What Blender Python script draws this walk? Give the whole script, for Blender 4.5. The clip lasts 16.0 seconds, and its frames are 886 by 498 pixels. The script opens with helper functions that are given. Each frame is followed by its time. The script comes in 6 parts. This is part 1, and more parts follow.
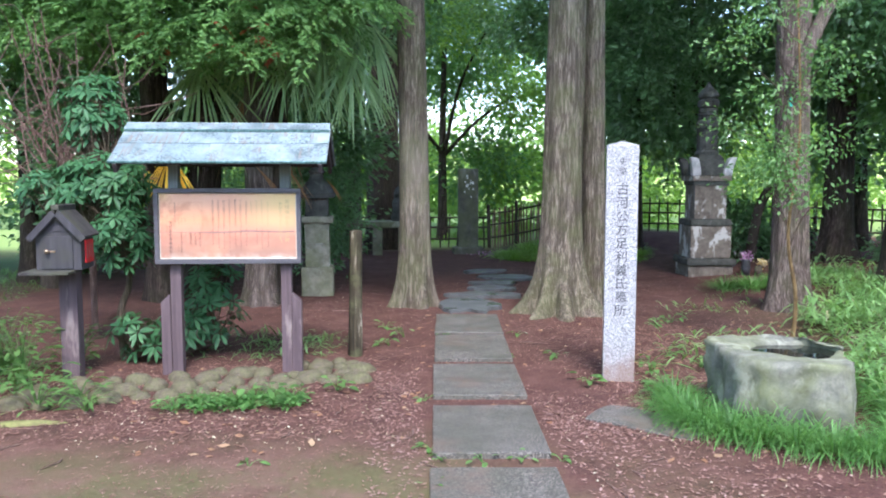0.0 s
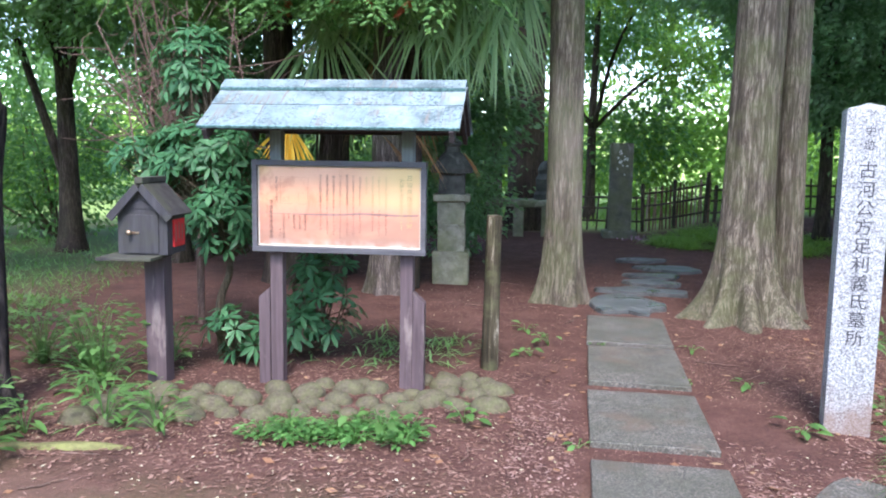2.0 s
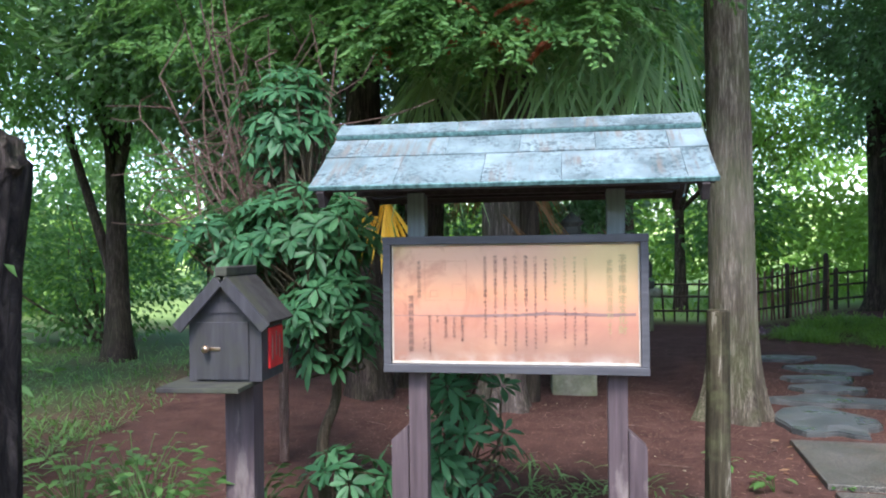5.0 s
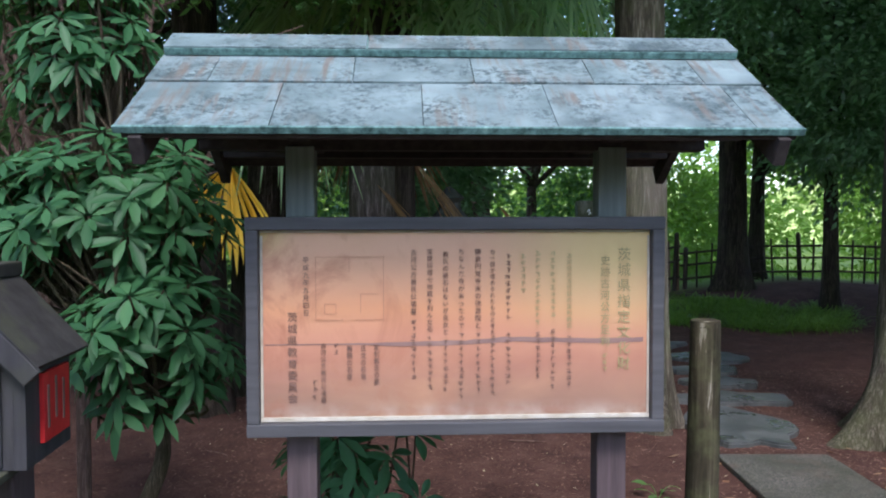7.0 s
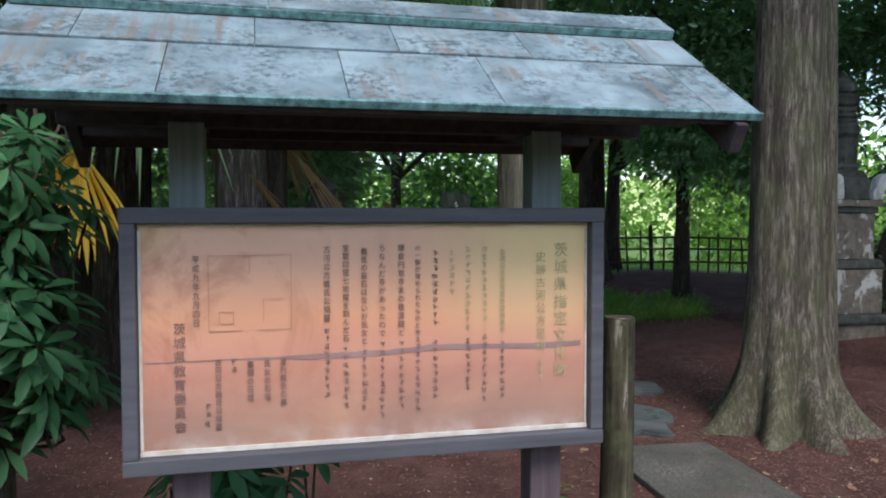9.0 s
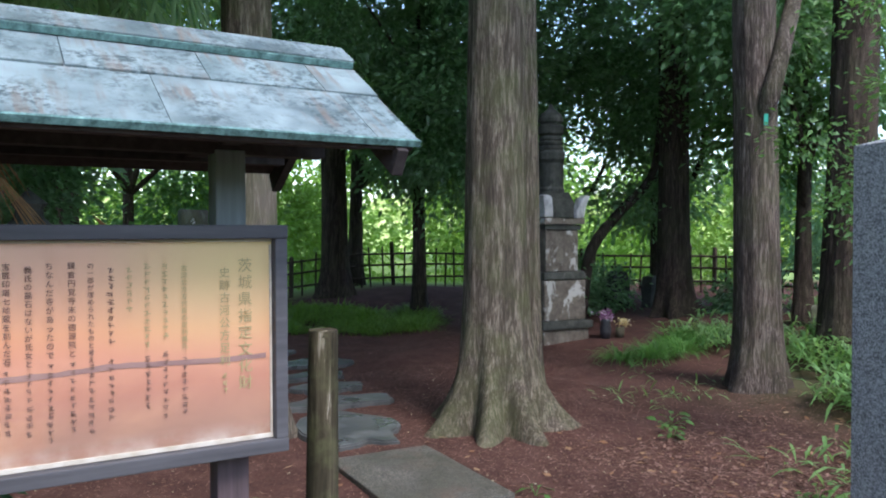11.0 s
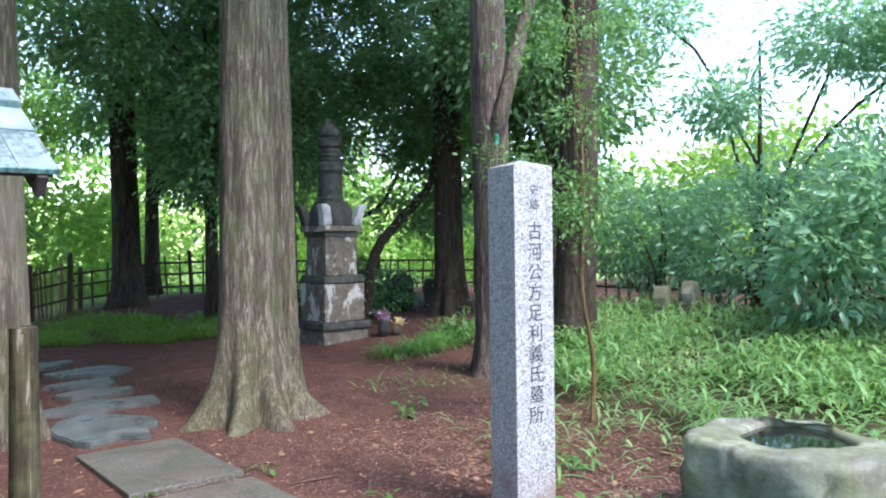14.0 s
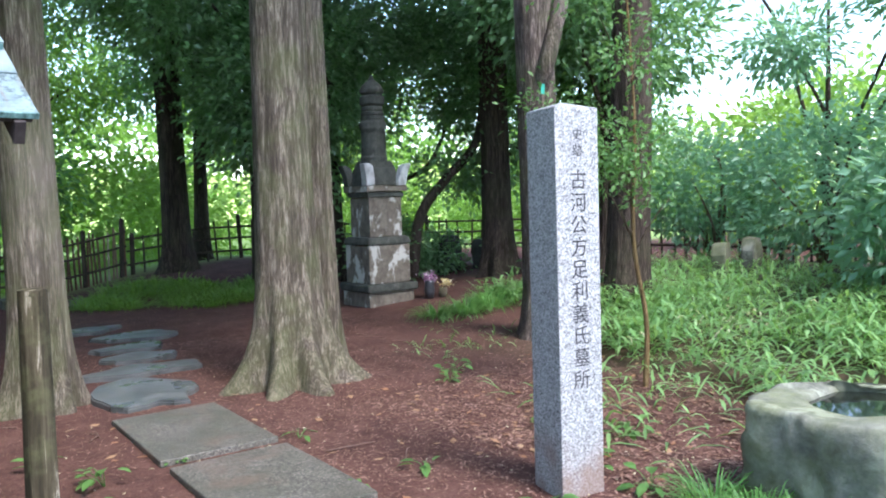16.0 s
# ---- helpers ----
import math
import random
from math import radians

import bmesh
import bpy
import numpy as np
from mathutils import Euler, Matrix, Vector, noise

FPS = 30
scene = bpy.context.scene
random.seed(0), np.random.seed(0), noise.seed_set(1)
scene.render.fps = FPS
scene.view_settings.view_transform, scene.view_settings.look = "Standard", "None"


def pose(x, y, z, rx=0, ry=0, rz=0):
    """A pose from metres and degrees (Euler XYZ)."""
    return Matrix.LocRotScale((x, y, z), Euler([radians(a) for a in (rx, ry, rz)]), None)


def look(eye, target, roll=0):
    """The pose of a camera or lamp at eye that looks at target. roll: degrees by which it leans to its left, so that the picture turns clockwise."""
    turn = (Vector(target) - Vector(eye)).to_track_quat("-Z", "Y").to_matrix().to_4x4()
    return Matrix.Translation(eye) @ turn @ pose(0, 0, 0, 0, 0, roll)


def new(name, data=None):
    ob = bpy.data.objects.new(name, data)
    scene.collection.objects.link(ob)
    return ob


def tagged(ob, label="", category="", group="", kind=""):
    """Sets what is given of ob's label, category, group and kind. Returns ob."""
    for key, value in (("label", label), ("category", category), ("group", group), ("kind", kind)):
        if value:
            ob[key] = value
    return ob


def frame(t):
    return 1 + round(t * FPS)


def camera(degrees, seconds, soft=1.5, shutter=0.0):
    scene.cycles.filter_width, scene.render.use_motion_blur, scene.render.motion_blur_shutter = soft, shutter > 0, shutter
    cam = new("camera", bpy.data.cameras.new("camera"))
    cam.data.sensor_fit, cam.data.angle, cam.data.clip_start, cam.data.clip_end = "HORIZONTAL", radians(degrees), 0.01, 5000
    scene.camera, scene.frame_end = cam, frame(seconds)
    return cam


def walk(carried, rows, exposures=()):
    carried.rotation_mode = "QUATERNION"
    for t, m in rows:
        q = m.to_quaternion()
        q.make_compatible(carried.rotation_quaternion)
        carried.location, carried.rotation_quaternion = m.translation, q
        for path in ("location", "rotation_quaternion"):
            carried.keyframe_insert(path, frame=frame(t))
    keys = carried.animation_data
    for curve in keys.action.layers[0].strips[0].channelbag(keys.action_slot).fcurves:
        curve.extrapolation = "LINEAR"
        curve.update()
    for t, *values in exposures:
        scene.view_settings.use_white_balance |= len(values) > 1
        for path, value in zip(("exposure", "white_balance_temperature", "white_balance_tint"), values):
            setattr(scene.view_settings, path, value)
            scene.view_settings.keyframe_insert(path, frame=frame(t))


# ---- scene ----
cam = camera(59.4, 16.0, soft=2.0)
ROWS = [
    (0, -0.077, 0.156, 1.564, -3.47, -4.97, -0.06),
    (0.5, -0.037, 0.419, 1.524, -4.60, -6.25, 0.09),
    (1, 0.025, 0.758, 1.565, -2.08, -6.08, -0.24),
    (1.5, -0.079, 1.156, 1.543, 4.11, -6.89, -1.10),
    (2, -0.143, 1.521, 1.554, 6.86, -6.89, -0.88),
    (2.5, -0.183, 1.780, 1.605, 15.89, -5.24, -0.06),
    (3, -0.356, 1.969, 1.577, 18.47, -0.70, -0.12),
    (3.2, -0.439, 2.035, 1.562, 17.06, 0.10, 0.06),
    (5.3, -1.236, 3.299, 1.449, 9.17, 0.03, 0.62),
    (5.5, -1.287, 3.461, 1.473, 8.62, 0.10, 0.60),
    (6, -1.432, 3.780, 1.451, 3.67, -1.29, 0.14),
    (6.5, -1.535, 4.044, 1.467, -0.38, -1.61, 0.33),
    (7, -1.560, 4.312, 1.492, -2.80, -1.97, 0.10),
    (7.5, -1.608, 4.498, 1.483, -4.69, -2.44, -0.11),
    (8, -1.673, 4.590, 1.493, -7.17, -2.66, -0.15),
    (8.2, -1.694, 4.611, 1.488, -8.23, -2.69, -0.11),
    (10.5, -1.671, 4.609, 1.495, -26.13, -1.50, 0.24),
    (11, -1.562, 4.457, 1.489, -31.42, -1.29, 0.12),
    (11.5, -1.468, 4.263, 1.462, -38.65, -1.51, -0.22),
    (12, -1.529, 4.089, 1.472, -43.94, -1.60, 0.34),
    (12.5, -1.607, 3.908, 1.466, -45.05, -4.30, 0.80),
    (13, -1.556, 3.763, 1.464, -47.91, -4.50, 0.96),
    (13.5, -1.463, 3.610, 1.474, -46.67, -2.83, 0.77),
    (14, -1.432, 3.524, 1.484, -43.81, -0.90, 0.81),
    (14.5, -1.454, 3.507, 1.468, -40.32, 0.10, 0.76),
    (15, -1.428, 3.522, 1.444, -38.12, -0.79, 0.41),
    (15.5, -1.333, 3.535, 1.433, -37.91, -2.19, 0.96),
    (16, -1.158, 3.685, 1.428, -39.89, -3.54, 1.82),
]
STOPS = [(0.0, 2.05), (3.2, 2.15), (5.3, 1.65), (6.0, 1.4), (7.0, 1.12), (8.2, 0.98), (10.5, 1.05), (11.2, 1.5), (12.0, 2.1), (14.0, 2.08), (16.0, 2.08)]
EXPOSURES = [(t, s + 0.31, 6000 if t < 4 else 6080, 19 if t < 4 else 15.5) for t, s in STOPS]
walk(cam, [(t, pose(x, y, z, 90 + pitch, roll, yaw)) for t, x, y, z, yaw, pitch, roll in ROWS], EXPOSURES)

# ---- sky and sun ----
world = bpy.data.worlds.new("sky")
scene.world = world
world.use_nodes = True
wn = world.node_tree
sky = wn.nodes.new("ShaderNodeTexSky")
sky.sky_type, sky.sun_disc = "NISHITA", False
SUN_TO = Vector((0.05, -0.72, 0.95)).normalized()
sky.sun_elevation = math.asin(SUN_TO.z)
sky.sun_rotation = math.atan2(SUN_TO.x, SUN_TO.y)
sky.dust_density = 1.2
sky.ozone_density = 0.6
wn.links.new(sky.outputs[0], wn.nodes["Background"].inputs[0])
wn.nodes["Background"].inputs[1].default_value = 0.15
sun_data = bpy.data.lights.new("sun", "SUN")
sun_data.energy, sun_data.angle, sun_data.color = 1.2, radians(18), (1.0, 0.97, 0.92)
sun = new("sun", sun_data)
sun.matrix_world = look(SUN_TO * 40, (0, 0, 0))

# ---- materials ----
class Nodes:
    """A small wrapper round a material's node tree."""

    def __init__(self, name, rough=0.8, spec=0.3, shifted=False):
        self.shifted = shifted
        self.mat = bpy.data.materials.new(name)
        self.mat.use_nodes = True
        self.t = self.mat.node_tree
        self.bsdf = self.t.nodes["Principled BSDF"]
        self.bsdf.inputs["Roughness"].default_value = rough
        self.bsdf.inputs["Specular IOR Level"].default_value = spec
        self.co = self.t.nodes.new("ShaderNodeTexCoord").outputs["Object"]

    def link(self, a, b):
        self.t.links.new(a, b)

    def mapped(self, scale):
        m = self.t.nodes.new("ShaderNodeMapping")
        m.inputs["Scale"].default_value = scale
        self.link(self.co, m.inputs["Vector"])
        if self.shifted:
            v = self.t.nodes.new("ShaderNodeVectorMath")
            v.operation = "MULTIPLY_ADD"
            self.link(self.each(), v.inputs[0])
            v.inputs[1].default_value = (31, 17, 23)
            self.link(m.outputs[0], v.inputs[2])
            return v.outputs[0]
        return m.outputs[0]

    def noise(self, scale, detail=5.0, rough=0.6, stretch=(1, 1, 1), distort=0.0):
        n = self.t.nodes.new("ShaderNodeTexNoise")
        n.inputs["Scale"].default_value, n.inputs["Detail"].default_value = scale, detail
        n.inputs["Roughness"].default_value, n.inputs["Distortion"].default_value = rough, distort
        self.link(self.mapped(stretch), n.inputs["Vector"])
        return n.outputs[0]

    def ramp(self, fac, *stops):
        r = self.t.nodes.new("ShaderNodeValToRGB")
        while len(r.color_ramp.elements) < len(stops):
            r.color_ramp.elements.new(0.5)
        for e, (p, c) in zip(r.color_ramp.elements, stops):
            e.position = p
            e.color = (*c, 1) if not isinstance(c, float) else (c, c, c, 1)
        self.link(fac, r.inputs[0])
        return r.outputs[0]

    def mix(self, fac, a, b):
        m = self.t.nodes.new("ShaderNodeMix")
        m.data_type = "RGBA"
        for v, i in ((fac, 0), (a, 6), (b, 7)):
            if isinstance(v, tuple):
                m.inputs[i].default_value = (*v, 1)
            elif isinstance(v, float):
                m.inputs[i].default_value = v
            else:
                self.link(v, m.inputs[i])
        return m.outputs[2]

    def math(self, op, a, b):
        m = self.t.nodes.new("ShaderNodeMath")
        m.operation, m.use_clamp = op, True
        for v, i in ((a, 0), (b, 1)):
            if isinstance(v, float):
                m.inputs[i].default_value = v
            else:
                self.link(v, m.inputs[i])
        return m.outputs[0]

    def axis(self, k):
        s = self.t.nodes.new("ShaderNodeSeparateXYZ")
        self.link(self.co, s.inputs[0])
        return s.outputs[k]

    def span(self, v, lo, hi):
        m = self.t.nodes.new("ShaderNodeMapRange")
        m.interpolation_type = "SMOOTHSTEP"
        m.inputs[1].default_value, m.inputs[2].default_value = lo, hi
        self.link(v, m.inputs[0])
        return m.outputs[0]

    def island(self):
        return self.t.nodes.new("ShaderNodeNewGeometry").outputs["Random Per Island"]

    def each(self):
        return self.t.nodes.new("ShaderNodeObjectInfo").outputs["Random"]

    def colour(self, c):
        if isinstance(c, tuple):
            self.bsdf.inputs["Base Color"].default_value = (*c, 1)
        else:
            self.link(c, self.bsdf.inputs["Base Color"])
        return self

    def rough(self, v):
        self.link(v, self.bsdf.inputs["Roughness"])
        return self

    def bump(self, h, strength=0.5, dist=0.02):
        b = self.t.nodes.new("ShaderNodeBump")
        b.inputs["Strength"].default_value, b.inputs["Distance"].default_value = strength, dist
        self.link(h, b.inputs["Height"])
        self.link(b.outputs[0], self.bsdf.inputs["Normal"])
        return self


def leafy(name, dark, mid, light, rough=0.42, through_light=0.35, spec=0.4):
    n = Nodes(name, rough, spec)
    c = n.ramp(n.island(), (0.0, dark), (0.5, mid), (1.0, light))
    c = n.mix(n.math("MULTIPLY", n.noise(1.3, 3), 0.7), c, n.mix(0.5, c, light))
    n.colour(c)
    tr = n.t.nodes.new("ShaderNodeBsdfTranslucent")
    n.link(n.mix(0.55, c, (light[0] * 1.5, light[1] * 1.5, light[2] * 0.8)), tr.inputs[0])
    mx = n.t.nodes.new("ShaderNodeMixShader")
    mx.inputs[0].default_value = through_light
    n.link(n.bsdf.outputs[0], mx.inputs[1])
    n.link(tr.outputs[0], mx.inputs[2])
    n.link(mx.outputs[0], n.t.nodes["Material Output"].inputs[0])
    return n.mat


def bark(name, dark, mid, light, moss=0.0, scale=1.0):
    n = Nodes(name, 0.92, 0.15)
    fine = n.noise(85 * scale, 8, 0.8, (1, 1, 0.07), 0.7)
    wide = n.noise(22 * scale, 6, 0.7, (1, 1, 0.1), 0.8)
    c = n.ramp(fine, (0.4, dark), (0.5, mid), (0.6, light))
    c = n.mix(n.ramp(wide, (0.44, 0.0), (0.56, 0.95)), c, n.mix(0.75, c, dark))
    flake = n.noise(9 * scale, 7, 0.72, (1, 1, 0.14), 0.9)
    c = n.mix(n.ramp(flake, (0.53, 0.0), (0.57, 0.7)), c, n.mix(0.7, c, dark))
    c = n.mix(n.ramp(n.noise(1.7, 3, 0.5, (1, 1, 0.3)), (0.55, 0.0), (0.75, 0.5)), c, light)
    if moss:
        m = n.math("MULTIPLY", n.ramp(n.noise(3.2, 6, 0.65), (0.42, 0.0), (0.62, 1.0)), moss)
        c = n.mix(m, c, (0.14, 0.17, 0.06))
    n.colour(c)
    return n.bump(n.mix(0.4, n.mix(0.5, fine, wide), flake), 1.0, 0.07).mat


M_CEDAR = bark("cedar_bark", (0.058, 0.046, 0.034), (0.2, 0.163, 0.12), (0.38, 0.33, 0.255), 0.34)
M_CEDAR_RED = bark("red_cedar_bark", (0.045, 0.034, 0.029), (0.145, 0.11, 0.09), (0.34, 0.285, 0.24), 0.2)
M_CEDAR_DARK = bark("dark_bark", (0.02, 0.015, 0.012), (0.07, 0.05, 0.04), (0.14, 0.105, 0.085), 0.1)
M_CHERRY = bark("cherry_bark", (0.018, 0.014, 0.013), (0.055, 0.042, 0.038), (0.15, 0.11, 0.1), 0.15, 0.6)
n = Nodes("mossy_cherry_bark", 0.9, 0.2)
fine = n.noise(20, 8, 0.75, (1, 1, 0.2), 0.8)
c = n.ramp(fine, (0.36, (0.014, 0.011, 0.01)), (0.52, (0.05, 0.04, 0.036)), (0.68, (0.15, 0.115, 0.1)))
lean = n.t.nodes.new("ShaderNodeVectorMath")
lean.operation = "DOT_PRODUCT"
lean.inputs[1].default_value = (-0.77, -0.64, 0.0)
n.link(n.co, lean.inputs[0])
edge = n.t.nodes.new("ShaderNodeMath")
edge.operation = "MULTIPLY_ADD"
n.link(n.noise(5, 5, 0.6, (1, 1, 0.35)), edge.inputs[0])
edge.inputs[1].default_value = 0.16
n.link(lean.outputs["Value"], edge.inputs[2])
low = n.math("SUBTRACT", 1.0, n.span(n.axis(2), 1.35, 1.75))
c = n.mix(n.math("MULTIPLY", n.span(edge.outputs[0], -0.815, -0.755), low), c, n.mix(n.noise(30, 5), (0.09, 0.14, 0.02), (0.3, 0.38, 0.06)))
scar = n.t.nodes.new("ShaderNodeVectorMath")
scar.operation = "DOT_PRODUCT"
scar.inputs[1].default_value = (0.64, -0.77, 0.0)
n.link(n.co, scar.inputs[0])
c = n.mix(n.math("MULTIPLY", n.math("MULTIPLY", n.span(scar.outputs["Value"], -6.40, -6.375), n.ramp(n.noise(9, 4, 0.6, (1, 1, 0.16)), (0.57, 0.0), (0.61, 0.8))), low), c, (0.22, 0.125, 0.095))
M_CHERRY_MOSS = n.colour(c).bump(fine, 1.0, 0.05).mat
M_TWIG = bark("dead_twig", (0.14, 0.09, 0.07), (0.28, 0.18, 0.14), (0.42, 0.3, 0.24), 0.0, 2.0)
M_STEM = bark("brown_stem", (0.06, 0.045, 0.03), (0.14, 0.1, 0.07), (0.26, 0.2, 0.14), 0.2, 1.5)

L_DARK = leafy("evergreen_leaf", (0.055, 0.125, 0.062), (0.11, 0.23, 0.105), (0.2, 0.36, 0.165), 0.28, 0.5, 0.6)
L_MID = leafy("broad_leaf", (0.04, 0.11, 0.035), (0.08, 0.19, 0.055), (0.155, 0.3, 0.09), 0.42, 0.4)
L_BRIGHT = leafy("bright_leaf", (0.07, 0.16, 0.03), (0.14, 0.28, 0.05), (0.26, 0.42, 0.09), 0.45, 0.5)
# Hedge green paled so that the leaf colour carries the haze.
L_BLUE = leafy("hedge_leaf", (0.095, 0.21, 0.135), (0.155, 0.32, 0.205), (0.28, 0.47, 0.32), 0.34, 0.55)
L_CONIFER = leafy("conifer_spray", (0.05, 0.13, 0.04), (0.105, 0.24, 0.07), (0.2, 0.37, 0.11), 0.55, 0.38, 0.3)
L_RUST = leafy("withered_spray", (0.22, 0.05, 0.025), (0.36, 0.1, 0.05), (0.5, 0.2, 0.1), 0.7, 0.3, 0.2)
L_SHRUB = leafy("shrub_leaf", (0.02, 0.076, 0.03), (0.038, 0.127, 0.049), (0.085, 0.208, 0.088), 0.46, 0.3, 0.26)
L_PALM = leafy("palm_frond", (0.1, 0.2, 0.07), (0.22, 0.36, 0.14), (0.4, 0.54, 0.3), 0.4, 0.5)
L_PALM_DRY = leafy("withered_palm", (0.2, 0.1, 0.05), (0.34, 0.18, 0.1), (0.46, 0.3, 0.18), 0.7, 0.3, 0.2)
L_PALM_GOLD = leafy("yellow_palm", (0.5, 0.28, 0.02), (0.66, 0.42, 0.04), (0.78, 0.58, 0.1), 0.5, 0.35)
L_GRASS = leafy("tuft_grass", (0.035, 0.1, 0.025), (0.07, 0.19, 0.045), (0.15, 0.32, 0.09), 0.45, 0.4)
L_SASA = leafy("bamboo_grass", (0.06, 0.15, 0.045), (0.12, 0.26, 0.08), (0.25, 0.42, 0.16), 0.4, 0.4)
L_WEED = leafy("weed_leaf", (0.045, 0.11, 0.028), (0.08, 0.185, 0.045), (0.15, 0.29, 0.085), 0.45, 0.4)
L_STRAW = leafy("pale_straw", (0.4, 0.36, 0.22), (0.52, 0.48, 0.32), (0.66, 0.62, 0.46), 0.7, 0.3, 0.2)
L_LITTER = leafy("leaf_litter", (0.075, 0.036, 0.027), (0.155, 0.08, 0.058), (0.3, 0.19, 0.145), 0.75, 0.1, 0.2)
# Pale pinkish litter that puts sunlit patches into the soil's colour.
L_FLECK = leafy("sun_fleck_litter", (0.14, 0.075, 0.058), (0.23, 0.13, 0.105), (0.36, 0.24, 0.2), 0.8, 0.1, 0.2)
L_FALLEN = leafy("fallen_leaf", (0.16, 0.055, 0.03), (0.27, 0.13, 0.065), (0.38, 0.27, 0.16), 0.6, 0.2, 0.2)

# Ground: damp red soil and needles, olive moss in the open, leaf mould on the bank.
n = Nodes("red_soil", 0.95, 0.15)
c = n.ramp(n.noise(3.4, 10, 0.75), (0.34, (0.032, 0.015, 0.012)), (0.5, (0.072, 0.034, 0.026)), (0.68, (0.135, 0.072, 0.056)))
c = n.mix(n.ramp(n.noise(55, 8, 0.8), (0.42, 0.0), (0.62, 0.6)), c, (0.165, 0.085, 0.066))
c = n.mix(n.ramp(n.noise(80, 6, 0.8), (0.5, 0.0), (0.66, 0.85)), c, (0.05, 0.026, 0.021))
moss = n.math("MULTIPLY", n.math("SUBTRACT", 1.0, n.span(n.axis(1), 3.9, 5.4)), n.math("SUBTRACT", 1.0, n.span(n.axis(0), -0.3, 2.4)))
soil = n.mix(n.ramp(n.noise(1.6, 6, 0.65), (0.4, 0.0), (0.6, 1.0)), (0.15, 0.096, 0.066), (0.1, 0.096, 0.042))
c = n.mix(n.math("MULTIPLY", moss, n.ramp(n.noise(0.9, 6, 0.7), (0.34, 0.0), (0.5, 0.95))), c, soil)
bank = n.math("MULTIPLY", n.math("MULTIPLY", n.span(n.axis(0), 3.2, 5.2), n.math("SUBTRACT", 1.0, n.span(n.axis(1), 8.6, 9.8))), n.ramp(n.noise(1.4, 5, 0.6), (0.3, 0.2), (0.6, 0.9)))
c = n.mix(bank, c, (0.075, 0.085, 0.04))
west = n.math("SUBTRACT", 1.0, n.span(n.axis(0), -7.0, -4.9))
c = n.mix(n.math("MULTIPLY", west, n.ramp(n.noise(1.1, 5, 0.6), (0.3, 0.4), (0.55, 1.0))), c, (0.06, 0.1, 0.032))
field = n.span(n.axis(1), 17.5, 19.5)
c = n.mix(field, c, n.mix(n.noise(0.6, 6), (0.16, 0.27, 0.07), (0.3, 0.38, 0.13)))
n.colour(c)
M_GROUND = n.bump(n.mix(0.5, n.noise(30, 8, 0.75), n.noise(4, 5)), 0.7, 0.04).mat

# Paving slabs: grey exposed-aggregate concrete, damp.
n = Nodes("slab_concrete", 0.6, 0.4, True)
c = n.ramp(n.noise(75, 5, 0.85), (0.4, (0.025, 0.024, 0.02)), (0.5, (0.08, 0.074, 0.062)), (0.59, (0.25, 0.228, 0.19)))
c = n.mix(n.ramp(n.noise(3.0, 5, 0.6), (0.35, 0.0), (0.7, 0.7)), c, (0.06, 0.062, 0.042))
c = n.mix(n.ramp(n.noise(2.2, 6, 0.7), (0.54, 0.0), (0.66, 0.55)), c, (0.13, 0.09, 0.066))
n.colour(c).rough(n.ramp(n.noise(2.4, 4), (0.35, 0.38), (0.65, 0.75)))
M_SLAB = n.bump(n.noise(140, 4, 0.7), 0.35, 0.004).mat

n = Nodes("wet_stepping_stone", 0.35, 0.5, True)
c = n.ramp(n.noise(6, 6, 0.65), (0.35, (0.045, 0.05, 0.048)), (0.65, (0.13, 0.135, 0.128)))
n.colour(c).rough(n.ramp(n.noise(3, 4), (0.35, 0.22), (0.65, 0.6)))
M_STEP = n.bump(n.noise(22, 6), 0.3, 0.01).mat

# Pillar: white-grey speckled granite.
n = Nodes("granite", 0.55, 0.4)
c = n.ramp(n.noise(120, 3, 0.9), (0.38, (0.05, 0.053, 0.053)), (0.49, (0.26, 0.27, 0.265)), (0.62, (0.56, 0.56, 0.56)))
c = n.mix(n.ramp(n.noise(70, 3, 0.7), (0.52, 0.0), (0.72, 0.5)), c, (0.28, 0.28, 0.3))
stain = n.math("MULTIPLY", n.math("SUBTRACT", 1.0, n.span(n.axis(2), 0.16, 0.34)), n.ramp(n.noise(3.5, 4), (0.4, 0.1), (0.58, 0.7)))
c = n.mix(stain, c, (0.19, 0.12, 0.085))
n.colour(c)
M_GRANITE = n.bump(n.noise(200, 3, 0.8), 0.25, 0.003).mat
n = Nodes("carved_ink", 0.8, 0.2)
n.colour(n.ramp(n.noise(60, 4), (0.3, (0.02, 0.021, 0.024)), (0.8, (0.09, 0.09, 0.1))))
M_INK = n.mat


def weathered(name, dark, mid, light, lichen, lichen_at=0.55, amount=0.9, grain=60, moss=0.0):
    n = Nodes(name, 0.92, 0.2, True)
    c = n.ramp(n.noise(7, 8, 0.7), (0.3, dark), (0.55, mid), (0.8, light))
    c = n.mix(n.ramp(n.noise(grain, 4, 0.7), (0.5, 0.0), (0.75, 0.5)), c, dark)
    c = n.mix(n.math("MULTIPLY", n.ramp(n.noise(3.6, 7, 0.62, (1, 1, 0.8), 0.5), (lichen_at, 0.0), (lichen_at + 0.06, 1.0)), amount), c, lichen)
    if moss:
        c = n.mix(n.math("MULTIPLY", n.ramp(n.noise(2.6, 6), (0.4, 0.0), (0.6, 1.0)), moss), c, (0.13, 0.155, 0.05))
    n.colour(c)
    return n.bump(n.mix(0.5, n.noise(grain, 6), n.noise(9, 5)), 0.6, 0.015).mat


